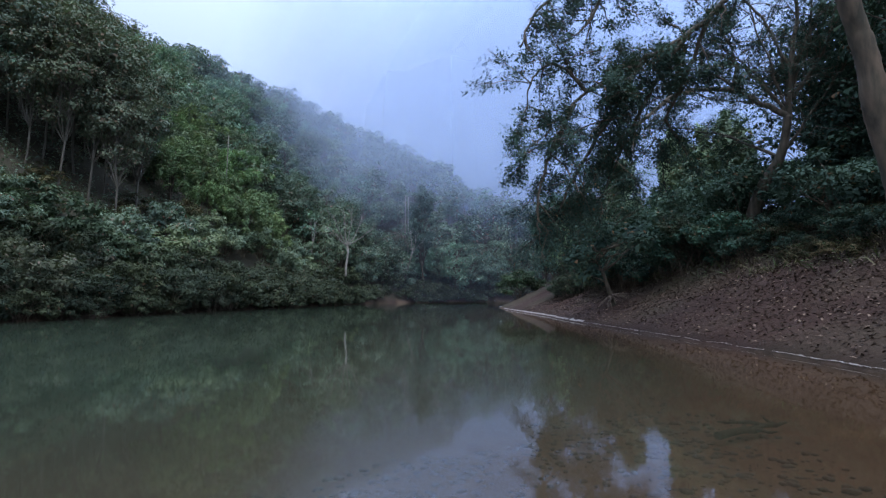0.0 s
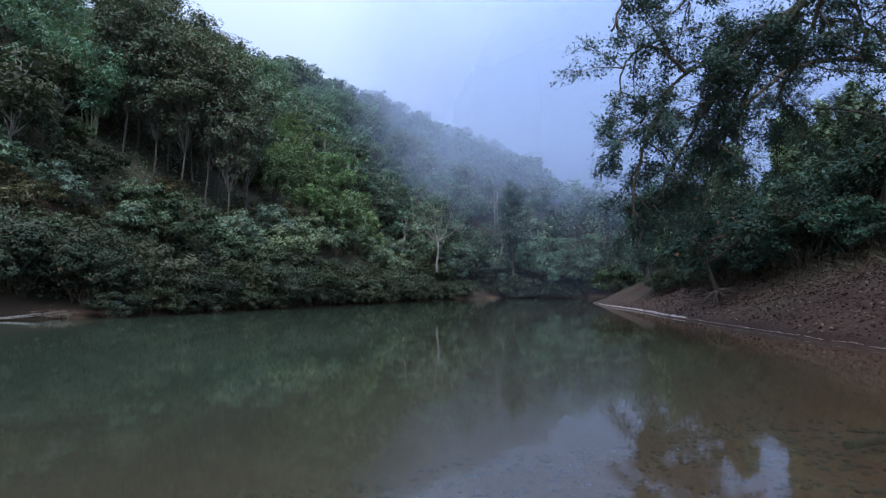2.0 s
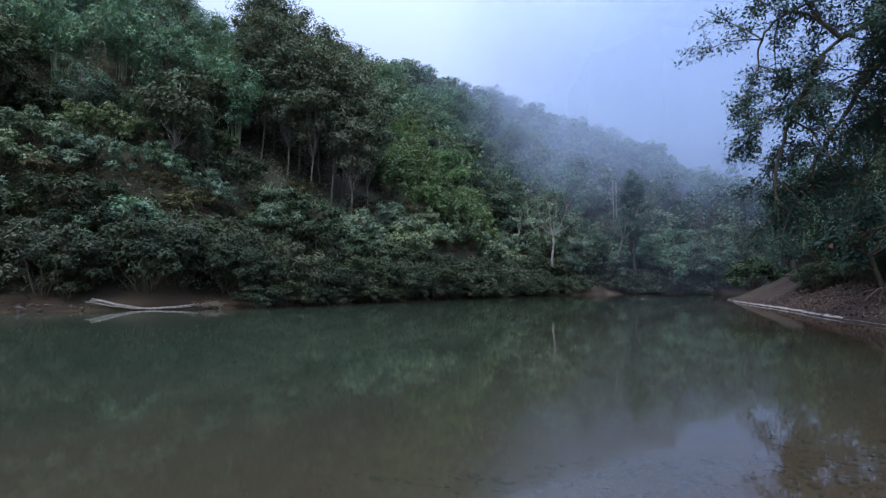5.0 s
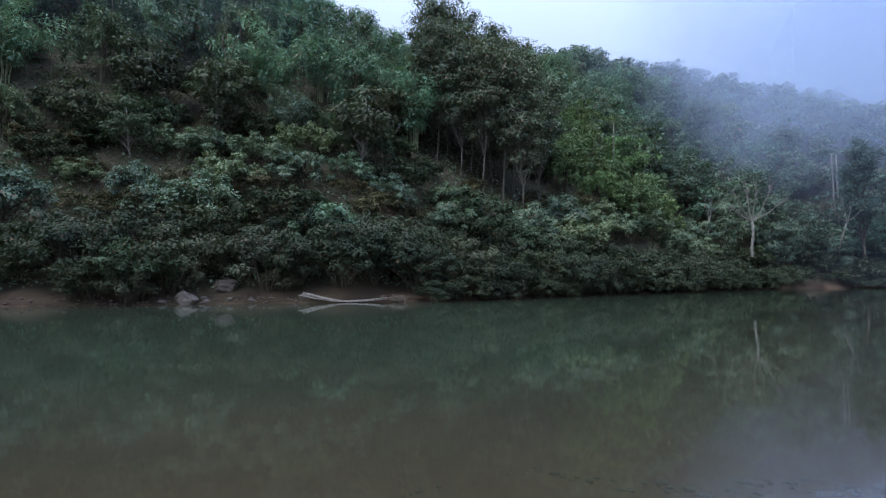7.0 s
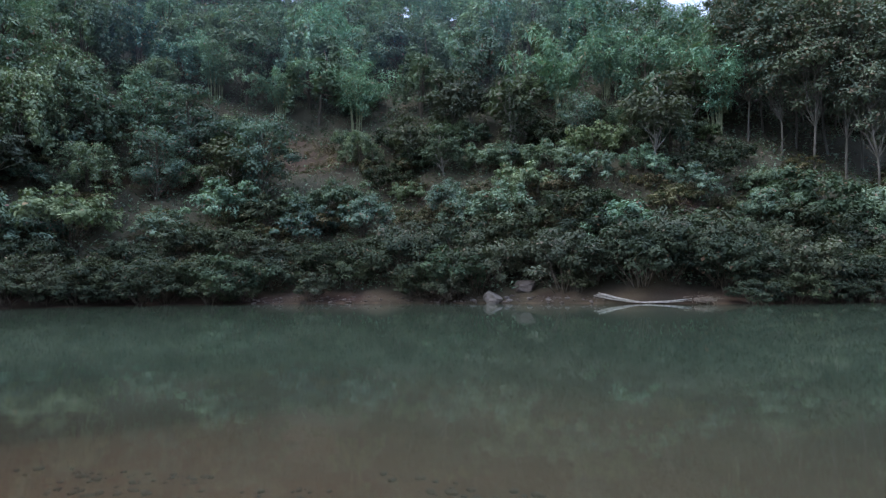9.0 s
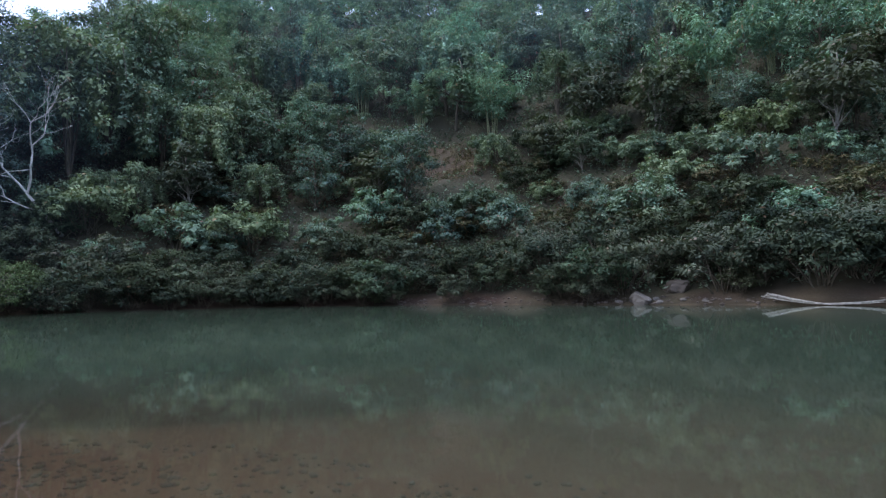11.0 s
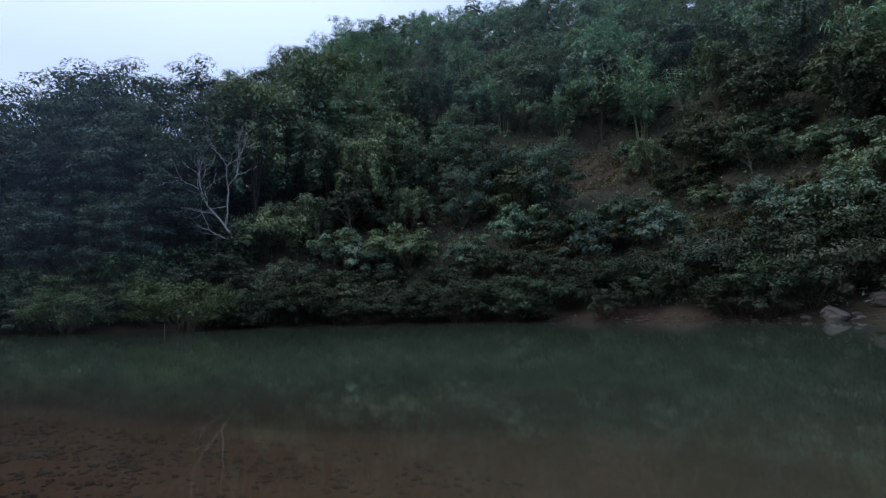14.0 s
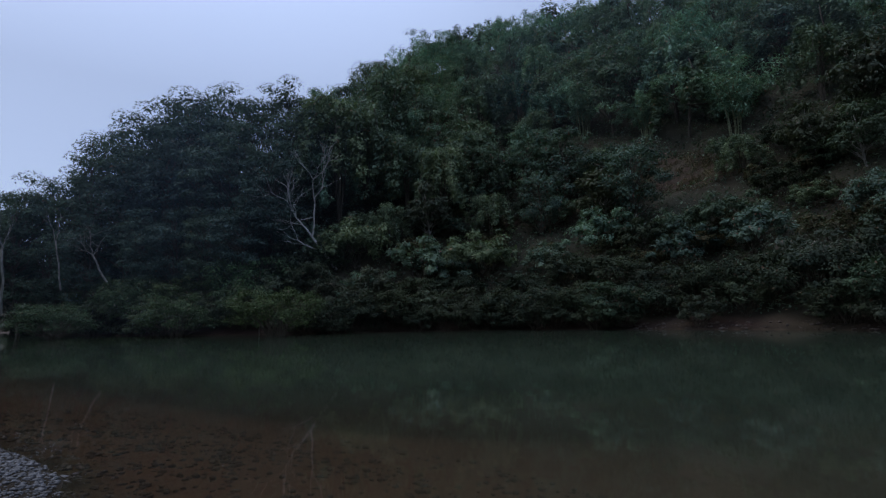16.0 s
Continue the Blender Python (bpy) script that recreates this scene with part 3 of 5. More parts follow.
def draped_kind(seed, h, wide, n_fall, per, label="", name="vine_draped_tree", group="", leaf=None, lobe=(0.18, 0.30), size=(0.30, 0.18)):
    """A tree smothered by climbers: humps on top, and curtains of broad leaves that fall from them."""
    rng = np.random.default_rng(seed)
    root = new(name)
    cs, rs = [], []
    for i in range(n_fall):
        a, k = rng.uniform(0, 6.28), math.sqrt(rng.random())
        x, y = math.cos(a) * k * wide, math.sin(a) * k * wide
        top = h * (1 - 0.42 * k * k) * rng.uniform(0.78, 1.0)
        low = top * rng.uniform(0.15, 0.75)
        z, r = top, wide * rng.uniform(*lobe)
        cs.append((x, y, z)), rs.append((r, r, r * 0.75))
        while z > low:
            z -= r * 0.8
            r = max(r * 0.94, 0.17 * wide)
            x, y = x * 1.03 + rng.normal() * 0.1, y * 1.03 + rng.normal() * 0.1
            cs.append((x, y, max(z, 0.2))), rs.append((r * 0.75, r * 0.75, r))
    at, out = clumps(rng, cs, rs, per, 0.75, 0.8)
    out = unit(out * 0.85 + 0.2 * unit(at - np.array([0, 0, h * 0.4])))
    part("crown", quad_mesh("crown", np.concatenate([leaves(rng, at, out, *size, 0.45, 0.75, 0.5), inner(rng, cs, rs, 16, 0.34, 0.2)]), leaf or LEAF_VINE), root)
    lines = [(bent(rng, (0, 0, -0.6), (rng.normal() * 0.3, rng.normal() * 0.3, h * 0.8), 6, 0.12), 0.03 * h * 0.6, 0.05)]
    for i in range(8):
        c = cs[int(rng.integers(len(cs)))]
        lines.append((bent(rng, (0, 0, h * 0.35), c, 4, 0.12), 0.09, 0.02))
    part("trunk", tubes("trunk", lines, BARK, 6), root)
    return tagged(root, label, "tree", group)


def cascade_kind(seed, h, reach, n_arm, per, label, leaf, name="cascading_climber", group="", size=(0.24, 0.13)):
    """Climbers over a hidden tree: arms that rise, arch over and fall outward, thick with hanging leaves."""
    rng = np.random.default_rng(seed)
    root = new(name)
    cs, rs, lines = [], [], []
    for i in range(n_arm):
        a = 6.28 * i / n_arm + rng.uniform(-0.4, 0.4)
        way, far, top = np.array([math.cos(a), math.sin(a), 0]), reach * rng.uniform(0.55, 1.1), h * rng.uniform(0.62, 1.0)
        peak, pts = rng.uniform(0.35, 0.6), []
        for k in range(9):
            q = k / 8
            rise = 1 - ((q - peak) / peak) ** 2 * 0.55 if q < peak else 1 - ((q - peak) / (1 - peak)) ** 2 * rng.uniform(0.55, 0.75)
            pts.append(way * far * q + np.array([0, 0, top * max(rise, 0.1)]) + rng.normal(size=3) * 0.12)
            if k > 1:
                r = h * (0.135 - 0.055 * q) * rng.uniform(0.8, 1.2)
                cs.append(pts[-1] - np.array([0, 0, 0.3 * r])), rs.append((r * 1.1, r * 1.1, r * 0.7))
                if k % 2:
                    for d in range(1, 4):
                        cs.append(pts[-1] + way * 0.1 * d - np.array([0, 0, d * r * 0.8])), rs.append((r * (0.8 - 0.12 * d), r * (0.8 - 0.12 * d), r * 0.75))
        lines.append(([(0, 0, -0.5)] + [tuple(p) for p in pts[1:]], 0.07, 0.015))
    at, out = clumps(rng, cs, rs, per, 0.82, 0.75)
    part("crown", quad_mesh("crown", np.concatenate([leaves(rng, at, out, *size, 0.5, 0.75, 0.5), inner(rng, cs, rs, 14, 0.26, 0.15)]), leaf), root)
    tagged(part("stem_tangle", tubes("stem_tangle", lines, BARK, 5), root), "thin brown stems", kind="stuff")
    return tagged(root, label, "climbers", group)


FAR_LEAVES = []


def far_kind(seed, h, wide, n_clump, per, leaf, label="", name="hill_tree", group=""):
    """A tree of the far hillside: trunk, and a crown of coarse clumps."""
    rng = np.random.default_rng(seed)
    root = new(name)
    u = unit(rng.normal(size=(n_clump, 3)))
    c = u * rng.uniform(0.3, 1.0, (n_clump, 1)) * np.array([wide, wide, h * 0.38]) + np.array([0, 0, h * 0.6])
    rad = rng.uniform(0.12, 0.2, (n_clump, 1)) * h * np.array([1.0, 1.0, 0.8])
    at, out = clumps(rng, c, rad, per, 0.7)
    out = unit(out * 0.7 + 0.7 * unit(at - np.array([0, 0, h * 0.5])))
    crown = leaves(rng, at, out, 0.62, 0.34, 0.3, 0.6)
    FAR_LEAVES.append(crown)
    part("crown", quad_mesh("crown", crown, leaf), root)
    lines = [(bent(rng, (0, 0, -0.6), (rng.normal() * 0.3, rng.normal() * 0.3, h * 0.8), 5, 0.1), 0.16, 0.04)]
    lines += [(bent(rng, (0, 0, h * rng.uniform(0.3, 0.55)), ci, 3, 0.1), 0.07, 0.02) for ci in c[:7]]
    part("trunk", tubes("trunk", lines, BARK, 5), root)
    return tagged(root, label, "tree", group)


def bare_kind(seed, h, spread, bark, label, name="bare_tree", lean=(0, 0), r=0.12, depth=4, low=0.3, group=""):
    """A leafless tree: a trunk that forks again and again into fine twigs."""
    rng = np.random.default_rng(seed)
    lines = []

    def grow(p, d, ln, rad, k):
        q = p + d * ln
        lines.append((bent(rng, p, q, 3, 0.10), rad, rad * 0.62))
        if k == 0:
            return
        for j in range(int(rng.integers(2, 4))):
            w = unit(d + rng.normal(size=3) * spread + np.array([0, 0, 0.15]))
            grow(q, w, ln * rng.uniform(0.6, 0.85), rad * 0.6, k - 1)
        if k > 1:
            w = unit(d + rng.normal(size=3) * spread * 1.3)
            grow(p + d * ln * 0.6, w, ln * 0.6, rad * 0.4, k - 2)

    grow(np.array([0, 0, -0.4]), unit(np.array([lean[0], lean[1], 1.0])), h * low + 0.4, r, depth)
    ob = new(name, tubes(name, lines, bark, 5))
    return tagged(ob, label, "tree", group)


RNG = random.Random(11)


def plant(kind, x, y, size=1.0, tall=1.0, turn=None, sink=0.1):
    """Puts a copy of a kind of plant on the ground."""
    turn = RNG.uniform(0, 360) if turn is None else turn
    m = pose(x, y, max(ground_z(x, y), -0.05) - sink, 0, 0, turn) @ Matrix.Diagonal((size, size, size * tall, 1))
    ob = copy_thing(kind, m)
    return ob


def discard(kinds):
    """Takes away the patterns themselves once they are copied."""
    for k in kinds:
        for o in (*k.children_recursive, k):
            bpy.data.objects.remove(o)


# ---------------------------------------------------------------- the plants of the far bank
BUSH = [bush_kind(20 + i, 3.6, 2.6, 50, 78, LEAF_BANK, BARK, 0.165, 0.095, label="dense green shrub leaning over the water's edge", group="bushes along the river bank") for i in range(5)]
BUSH_PALE = [bush_kind(30 + i, 3.4, 2.4, 46, 76, LEAF_PALE, BARK, 0.165, 0.09, label="grey-green leafy shrub on the earth bank", group="bushes along the river bank") for i in range(2)]
SHRUB = [bush_kind(26 + i, 3.4, 2.6, 44, 66, (LEAF_TREE, LEAF_BANK, LEAF_VINE)[i % 3], BARK, 0.21, 0.115, name="slope_shrub", label="dark leafy shrub on the steep slope", group="shrubs of the slope") for i in range(4)]
BUSH_YOUNG = [bush_kind(35, 2.2, 1.7, 44, 70, LEAF_YOUNG, BARK, 0.15, 0.07, label="yellow-green young shrub on the slope", group="young shrubs")]
WATER_BUSH = [bush_kind(135 + i, 4.8, 4.0, 90, 84, LEAF_YOUNG, BARK, 0.17, 0.085, label="broad olive-green bush growing out of the water's edge", group="bushes standing in the water") for i in range(2)]
BRUSH = [bush_kind(36 + i, 2.0, 1.9, 26, 60, LEAF_BRUSH, BARK, 0.20, 0.06, name="dry_brush", label="low brown half-dry brush on the slope", group="dry brush") for i in range(2)]
# near-bank shrubs, with the shade painted into their leaves
BUSH_SHADE = [bush_kind(130 + i, 3.6, 2.6, 48, 62, LEAF_SHADE, BARK, 0.18, 0.085, name="shade_bush", label="shrub under the river trees, its leaf colour darkened for shade", group="bushes of the near bank") for i in range(3)]
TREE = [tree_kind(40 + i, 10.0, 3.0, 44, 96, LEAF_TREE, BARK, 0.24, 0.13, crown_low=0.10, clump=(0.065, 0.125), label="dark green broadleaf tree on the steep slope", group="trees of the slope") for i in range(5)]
# slope tree form again, with shade painted into the leaf colour
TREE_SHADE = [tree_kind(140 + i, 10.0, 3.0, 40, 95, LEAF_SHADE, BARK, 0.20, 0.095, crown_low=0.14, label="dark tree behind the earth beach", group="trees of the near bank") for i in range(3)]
TREE_PALE = [tree_kind(50 + i, 8.0, 2.4, 26, 70, LEAF_PALE, BARK_PALE, crown_low=0.18, label="slender tree with pale grey-green leaves", group="trees of the slope") for i in range(2)]
TEAK = [tree_kind(60 + i, 17.5, 3.1, 90, 70, LEAF_TEAK, BARK_GREY, 0.26, 0.14, crown_low=0.30, droop=0.5, trunks=1, r_trunk=0.12, name="teak_tree", clump=(0.045, 0.085),
                  label="tall teak-like tree with bare trunks and large browning leaves", group="tall trees on the slope") for i in range(3)]
BAMBOO = [bamboo_kind(70 + i, 10.0, 13, 28, "bamboo clump with arching light green tips", group="bamboo of the hillside", plume=i % 2 == 0) for i in range(4)]
BAMBOO_LIGHT = [bamboo_kind(76 + i, 9.0, 15, 30, "light yellow-green bamboo arching over the slope", group="light bamboo", leaf=LEAF_FRESH, plume=True) for i in range(2)]
CASCADE_LIGHT = [cascade_kind(86 + i, 7.0, 4.2, 9, 40, "mound of fresh green climbers arching over the slope", LEAF_FRESH, group="cascading climbers") for i in range(3)]
CASCADE = [cascade_kind(186 + i, 8.0, 4.0, 9, 40, "dark green climbers arching over a buried tree", (LEAF_VINE, LEAF_BAMBOO)[i % 2], group="cascading climbers") for i in range(4)]
DRAPED = [draped_kind(80 + i, 9.0, 2.9, 15, 46, "tree smothered in hanging green climbers", group="vine-covered trees", size=(0.25, 0.16)) for i in range(4)]
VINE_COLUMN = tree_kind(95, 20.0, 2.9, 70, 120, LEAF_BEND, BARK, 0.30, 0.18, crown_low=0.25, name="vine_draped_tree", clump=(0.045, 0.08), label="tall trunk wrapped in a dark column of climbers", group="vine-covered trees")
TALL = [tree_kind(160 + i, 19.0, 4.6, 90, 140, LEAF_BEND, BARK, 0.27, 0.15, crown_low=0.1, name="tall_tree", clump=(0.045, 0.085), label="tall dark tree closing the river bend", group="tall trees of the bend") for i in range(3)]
FAR = [far_kind(90 + i, 9.0, 2.8, 16, 48, LEAF_TREE, "hill tree standing in the mist", group="trees of the misty hill") for i in range(4)]



def is_bare(x, y):
    """On bare earth, or so close below it that a shrub would hide it."""
    r = math.hypot(x, y)
    return any(math.hypot(x * (1 + k / r) - bx, y * (1 + k / r) - by) < br for bx, by, br in BARE_EARTH for k in (0, 3, 6))


def bearing(x, y):
    a = math.degrees(math.atan2(-x, y))
    return a + 360 if a < -90 else a


def along(line, step, jitter, inland, spread, lo, hi):
    """Places along a bank, at a distance inland, from bearing lo to bearing hi."""
    out, seg = [], np.hypot(*np.diff(line, axis=0).T)
    cum = np.concatenate([[0], np.cumsum(seg)])
    s = 0.0
    while s < cum[-1]:
        i = min(int(np.searchsorted(cum, s, "right")) - 1, len(line) - 2)
        d = (line[i + 1] - line[i]) / seg[i]
        p = line[i] + d * (s - cum[i])
        k = inland + RNG.uniform(-spread, spread)
        x, y = p[0] - d[1] * k + RNG.uniform(-jitter, jitter), p[1] + d[0] * k + RNG.uniform(-jitter, jitter)
        if lo <= bearing(x, y) <= hi and math.hypot(x, y) < 150:
            out.append((x, y, bearing(x, y)))
        s += step * RNG.uniform(0.75, 1.25)
    return out


THICKET = []


def bank_bush(x, y, size, tall, sink):
    """A shrub of the bank; those far up and down the river grow together into one thicket."""
    kind = RNG.choice(BUSH_PALE) if RNG.random() < 0.16 else RNG.choice(BUSH)
    if math.hypot(x, y) < 60:
        plant(kind, x, y, size, tall, sink=sink)
        return
    w = RNG.uniform(0, 6.28)
    rot = np.array([[math.cos(w), -math.sin(w), 0], [math.sin(w), math.cos(w), 0], [0, 0, 1]])
    q = BUSH_LEAVES[kind.name][::2]
    blade = q[:, :4] * size * np.array([1, 1, tall])
    c0 = blade.mean(1, keepdims=True)
    THICKET.append(np.concatenate([((blade - c0) * 1.35 + c0) @ rot.T + np.array([x, y, max(ground_z(x, y), -0.05) - sink]), q[:, 4:] @ rot.T], 1))


for x, y, a in along(FAR_BANK, 3.3, 0.5, 1.3, 0.7, -12, 160):
    if 46 < a < 103 or 4.4 < a < 6.4:
        continue
    bank_bush(x, y, RNG.uniform(0.95, 1.35), RNG.uniform(0.85, 1.05), sink=0.35)
for x, y, a in along(FAR_BANK, 3.1, 0.5, 2.6, 0.5, 44, 58) + along(FAR_BANK, 3.0, 0.4, 1.7, 0.4, 58, 62) + along(FAR_BANK, 3.1, 0.4, 2.3, 0.4, 62, 69) + along(FAR_BANK, 2.9, 0.4, 1.4, 0.4, 69, 76) + along(FAR_BANK, 3.1, 0.4, 3.5, 0.4, 76, 92) + along(FAR_BANK, 3.0, 0.5, 1.5, 0.5, 92, 106):
    if not 61.5 < a < 67.5:
        bank_bush(x, y, RNG.uniform(0.95, 1.4), RNG.uniform(0.9, 1.15), sink=0.3)
for x, y, a in along(FAR_BANK, 2.3, 0.4, 0.1, 0.4, -4.5, 3) + along(FAR_BANK, 2.4, 0.4, 0.0, 0.4, 8.5, 45) + along(FAR_BANK, 2.5, 0.4, 0.4, 0.4, 93, 127) + along(FAR_BANK, 3.0, 0.4, 0.1, 0.4, 137, 156):
    bank_bush(x, y, RNG.uniform(0.6, 0.95), RNG.uniform(0.8, 1.05), sink=0.35)
for x, y, a in along(FAR_BANK, 3.9, 0.8, 6.0, 1.3, -8, 160):
    bank_bush(x, y, RNG.uniform(1.05, 1.5), RNG.uniform(0.85, 1.12), sink=0.5)
for x, y, a in along(FAR_BANK, 4.0, 1.2, 9.6, 1.6, -6, 158):
    if not is_bare(x, y):
        plant(RNG.choice(SHRUB), x, y, RNG.uniform(1.0, 1.8), RNG.uniform(0.85, 1.2), sink=0.5)

for x, y, a in along(FAR_BANK, 4.0, 1.6, 10.5, 1.6, 34, 122) + along(FAR_BANK, 3.8, 2.0, 13.5, 2.0, 26, 128) + along(FAR_BANK, 3.8, 2.5, 18, 3.0, 60, 112):
    plant(RNG.choice(BRUSH), x, y, RNG.uniform(0.8, 1.5), RNG.uniform(0.7, 1.0), sink=0.2)

# woods of the slope, thicker and taller upwards
taken = []


def spaced(x, y, gap):
    if any((x - a) ** 2 + (y - b) ** 2 < gap * gap for a, b in taken):
        return False
    taken.append((x, y))
    return True


wood = np.random.default_rng(5)
cand = np.stack([wood.uniform(-2, 158, 9000), 34 + 130 * wood.random(9000)], 1)
cx, cy = -cand[:, 1] * np.sin(np.radians(cand[:, 0])), cand[:, 1] * np.cos(np.radians(cand[:, 0]))
cz, cs, _ = land(cx, cy)
for (a, r), x, y, z, s in zip(cand, cx, cy, cz, cs):
    top = np.interp(a, CREST_AZ, CREST_Z)
    if s < 12.5 or s > 100 or (z > top * 0.99 and s > 60) or is_bare(x, y) or (a < 12 and r > 125) or (29 < a < 43 and 57 < r < 80):
        continue
    gap = 5.4 if 13 < a < 30 else 3.1 if s < 26 else 4.8 if s < 55 else 5.7
    if not spaced(x, y, gap):
        continue
    u = RNG.random()
    if 13 < a < 30 and s < 20:
        plant(RNG.choice(SHRUB if u < 0.75 else CASCADE), x, y, RNG.uniform(0.7, 1.0), RNG.uniform(0.85, 1.1), sink=0.5)
    elif 13 < a < 30 and r < 106:
        plant(RNG.choice(CASCADE_LIGHT) if u < 0.5 else RNG.choice(BAMBOO_LIGHT) if u < 0.72 and a > 20 and s > 30 else RNG.choice(CASCADE if u < 0.85 else DRAPED), x, y, RNG.uniform(0.8, 1.25), RNG.uniform(0.85, 1.1), sink=0.4)
    elif a > 127:
        if s > 24:
            continue
        plant(RNG.choice(SHRUB), x, y, RNG.uniform(1.0, 1.4), RNG.uniform(0.95, 1.2), sink=0.6)
    elif s < 28:
        kind = RNG.choice(SHRUB) if u < 0.64 else RNG.choice(TREE) if u < 0.82 else RNG.choice(CASCADE) if u < 0.94 else RNG.choice(TREE_PALE)
        plant(kind, x, y, RNG.uniform(0.55, 0.9) if 0.82 <= u < 0.94 else RNG.uniform(0.8, 1.3), RNG.uniform(0.85, 1.15), sink=0.5)
    elif s < 55:
        kind = RNG.choice(TREE) if u < 0.22 else RNG.choice(DRAPED) if u < 0.34 else RNG.choice(CASCADE) if u < 0.62 else RNG.choice(BAMBOO) if u < 0.84 else RNG.choice(SHRUB)
        plant(kind, x, y, RNG.uniform(1.0, 1.5), RNG.uniform(0.9, 1.2), sink=0.4)
    else:
        kind = RNG.choice(BAMBOO) if u < 0.60 else RNG.choice(TREE) if u < 0.75 else RNG.choice(FAR)
        plant(kind, x, y, RNG.uniform(1.0, 1.5), RNG.uniform(0.9, 1.2), sink=0.4)

# the tall dry-leaved group, and the light bamboo and climbers beside it
for a, r in ((30.8, 70), (32.2, 66), (33.4, 70), (34.5, 66), (35.6, 70), (36.8, 65), (38, 69), (39.2, 66), (40.5, 70), (41.8, 67), (32.8, 77), (35, 78), (37.4, 77), (39.8, 78), (42.5, 75)):
    plant(RNG.choice(TEAK), *polar(a, r), RNG.uniform(1.0, 1.22), RNG.uniform(1.0, 1.1))
for a, r, k in ((43.5, 72, 1.35), (45, 76, 1.3), (46.5, 72, 1.3), (44.2, 66, 1.2), (48, 78, 1.3), (31, 80, 1.3), (50, 82, 1.3)):
    plant(RNG.choice(BAMBOO if a > 43 else TREE), *polar(a, r), k * 0.95, RNG.uniform(0.95, 1.15))
for a, r in ((29.2, 97), (27.4, 100), (25.6, 101), (24, 103), (28.4, 104), (26.4, 107), (22.4, 104)):
    plant(RNG.choice(BAMBOO_LIGHT), *polar(a, r), RNG.uniform(1.1, 1.4), 1.0)
for a, r in ((28.6, 88), (26.8, 91), (25, 93), (23.2, 95), (21.4, 96), (19.6, 97), (27.8, 82), (24.2, 86), (20.6, 90), (18.5, 92)):
    plant(RNG.choice(CASCADE_LIGHT), *polar(a, r), RNG.uniform(0.9, 1.25), 1.0)

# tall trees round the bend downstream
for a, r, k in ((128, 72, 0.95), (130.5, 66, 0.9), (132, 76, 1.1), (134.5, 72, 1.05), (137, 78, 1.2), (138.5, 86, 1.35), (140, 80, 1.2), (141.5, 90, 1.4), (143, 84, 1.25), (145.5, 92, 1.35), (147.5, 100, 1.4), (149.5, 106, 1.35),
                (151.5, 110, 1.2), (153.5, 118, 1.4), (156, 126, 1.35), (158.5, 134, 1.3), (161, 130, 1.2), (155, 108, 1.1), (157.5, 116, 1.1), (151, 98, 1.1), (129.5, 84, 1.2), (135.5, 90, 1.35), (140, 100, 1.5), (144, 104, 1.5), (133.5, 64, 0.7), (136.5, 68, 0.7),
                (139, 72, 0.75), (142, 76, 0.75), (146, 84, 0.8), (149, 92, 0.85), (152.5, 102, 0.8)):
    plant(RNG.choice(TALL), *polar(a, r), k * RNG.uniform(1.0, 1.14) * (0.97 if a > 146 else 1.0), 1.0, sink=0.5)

# single plants that stand out
plant(BUSH_YOUNG[0], *polar(55.1, 49.5), 1.0, 0.9)
plant(BUSH_YOUNG[0], *polar(45.5, 62), 1.1, 0.9)
for a, r, k in ((86.4, 43.6, 0.8), (72, 39.5, 0.85), (58, 39.2, 0.6), (104, 48.5, 0.7), (76, 41.5, 0.6)):
    plant(BUSH_PALE[0], *polar(a, r), k, 0.9, sink=0.2)
plant(WATER_BUSH[0], *polar(130.0, 47.0), 0.98, 1.0, sink=0.1)
plant(WATER_BUSH[1], *polar(139.2, 55.5), 0.92, 0.95, sink=0.1)
plant(WATER_BUSH[0], *polar(148.8, 64.5), 1.0, 0.85, sink=0.1)
for x, y, a in along(FAR_BANK, 4.2, 0.8, 2.4, 0.8, 128, 157) + along(FAR_BANK, 4.6, 1.0, 6.5, 1.0, 130, 157):
    plant(RNG.choice(WATER_BUSH if RNG.random() < 0.5 else BUSH_PALE), x, y, RNG.uniform(0.95, 1.3), RNG.uniform(0.95, 1.15), sink=0.3)
plant(BUSH[1], *polar(140.5, 64), 1.3, 0.9, sink=0.3)
plant(BUSH[3], *polar(145.5, 76), 1.4, 0.9, sink=0.3)
for a, r, k in ((71.3, 64, 1.3), (69.5, 66, 1.1), (50, 54, 1.25), (76, 60, 1.0)):
    plant(TREE_PALE[RNG.randrange(2)], *polar(a, r), k)
for a, r, k in ((123.5, 72, 1.9), (120.5, 74, 1.8), (126, 74, 1.7), (118, 78, 1.7), (116, 70, 1.3), (109, 70, 1.3), (112, 66, 1.1)):
    plant(RNG.choice(CASCADE), *polar(a, r), k, 1.25)
vx, vy = polar(2.1, 126)
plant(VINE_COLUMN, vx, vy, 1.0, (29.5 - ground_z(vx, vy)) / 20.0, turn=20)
for a, r, k in ((4.1, 124, 0.9), (6.2, 126, 1.0), (0.6, 132, 0.9), (7.6, 114, 1.1), (13, 112, 1.3), (-1.2, 130, 1.5), (-3.2, 133, 1.4), (-5.4, 136, 1.3), (10.6, 116, 1.55), (12, 121, 1.5), (9.0, 119, 1.4), (15.5, 112, 1.4)):
    plant(RNG.choice(TREE), *polar(a, r), k)

# the misty hill upstream
far_rng = np.random.default_rng(8)
taken.clear()
spots = []
for i in range(3000):
    a, r = far_rng.uniform(-16, 33), 108 + 150 * far_rng.random()
    spots.append((r, *polar(a, r)))
spots.sort()
fz, fs, _ = land([p[1] for p in spots], [p[2] for p in spots])
n_far, rest = 0, []
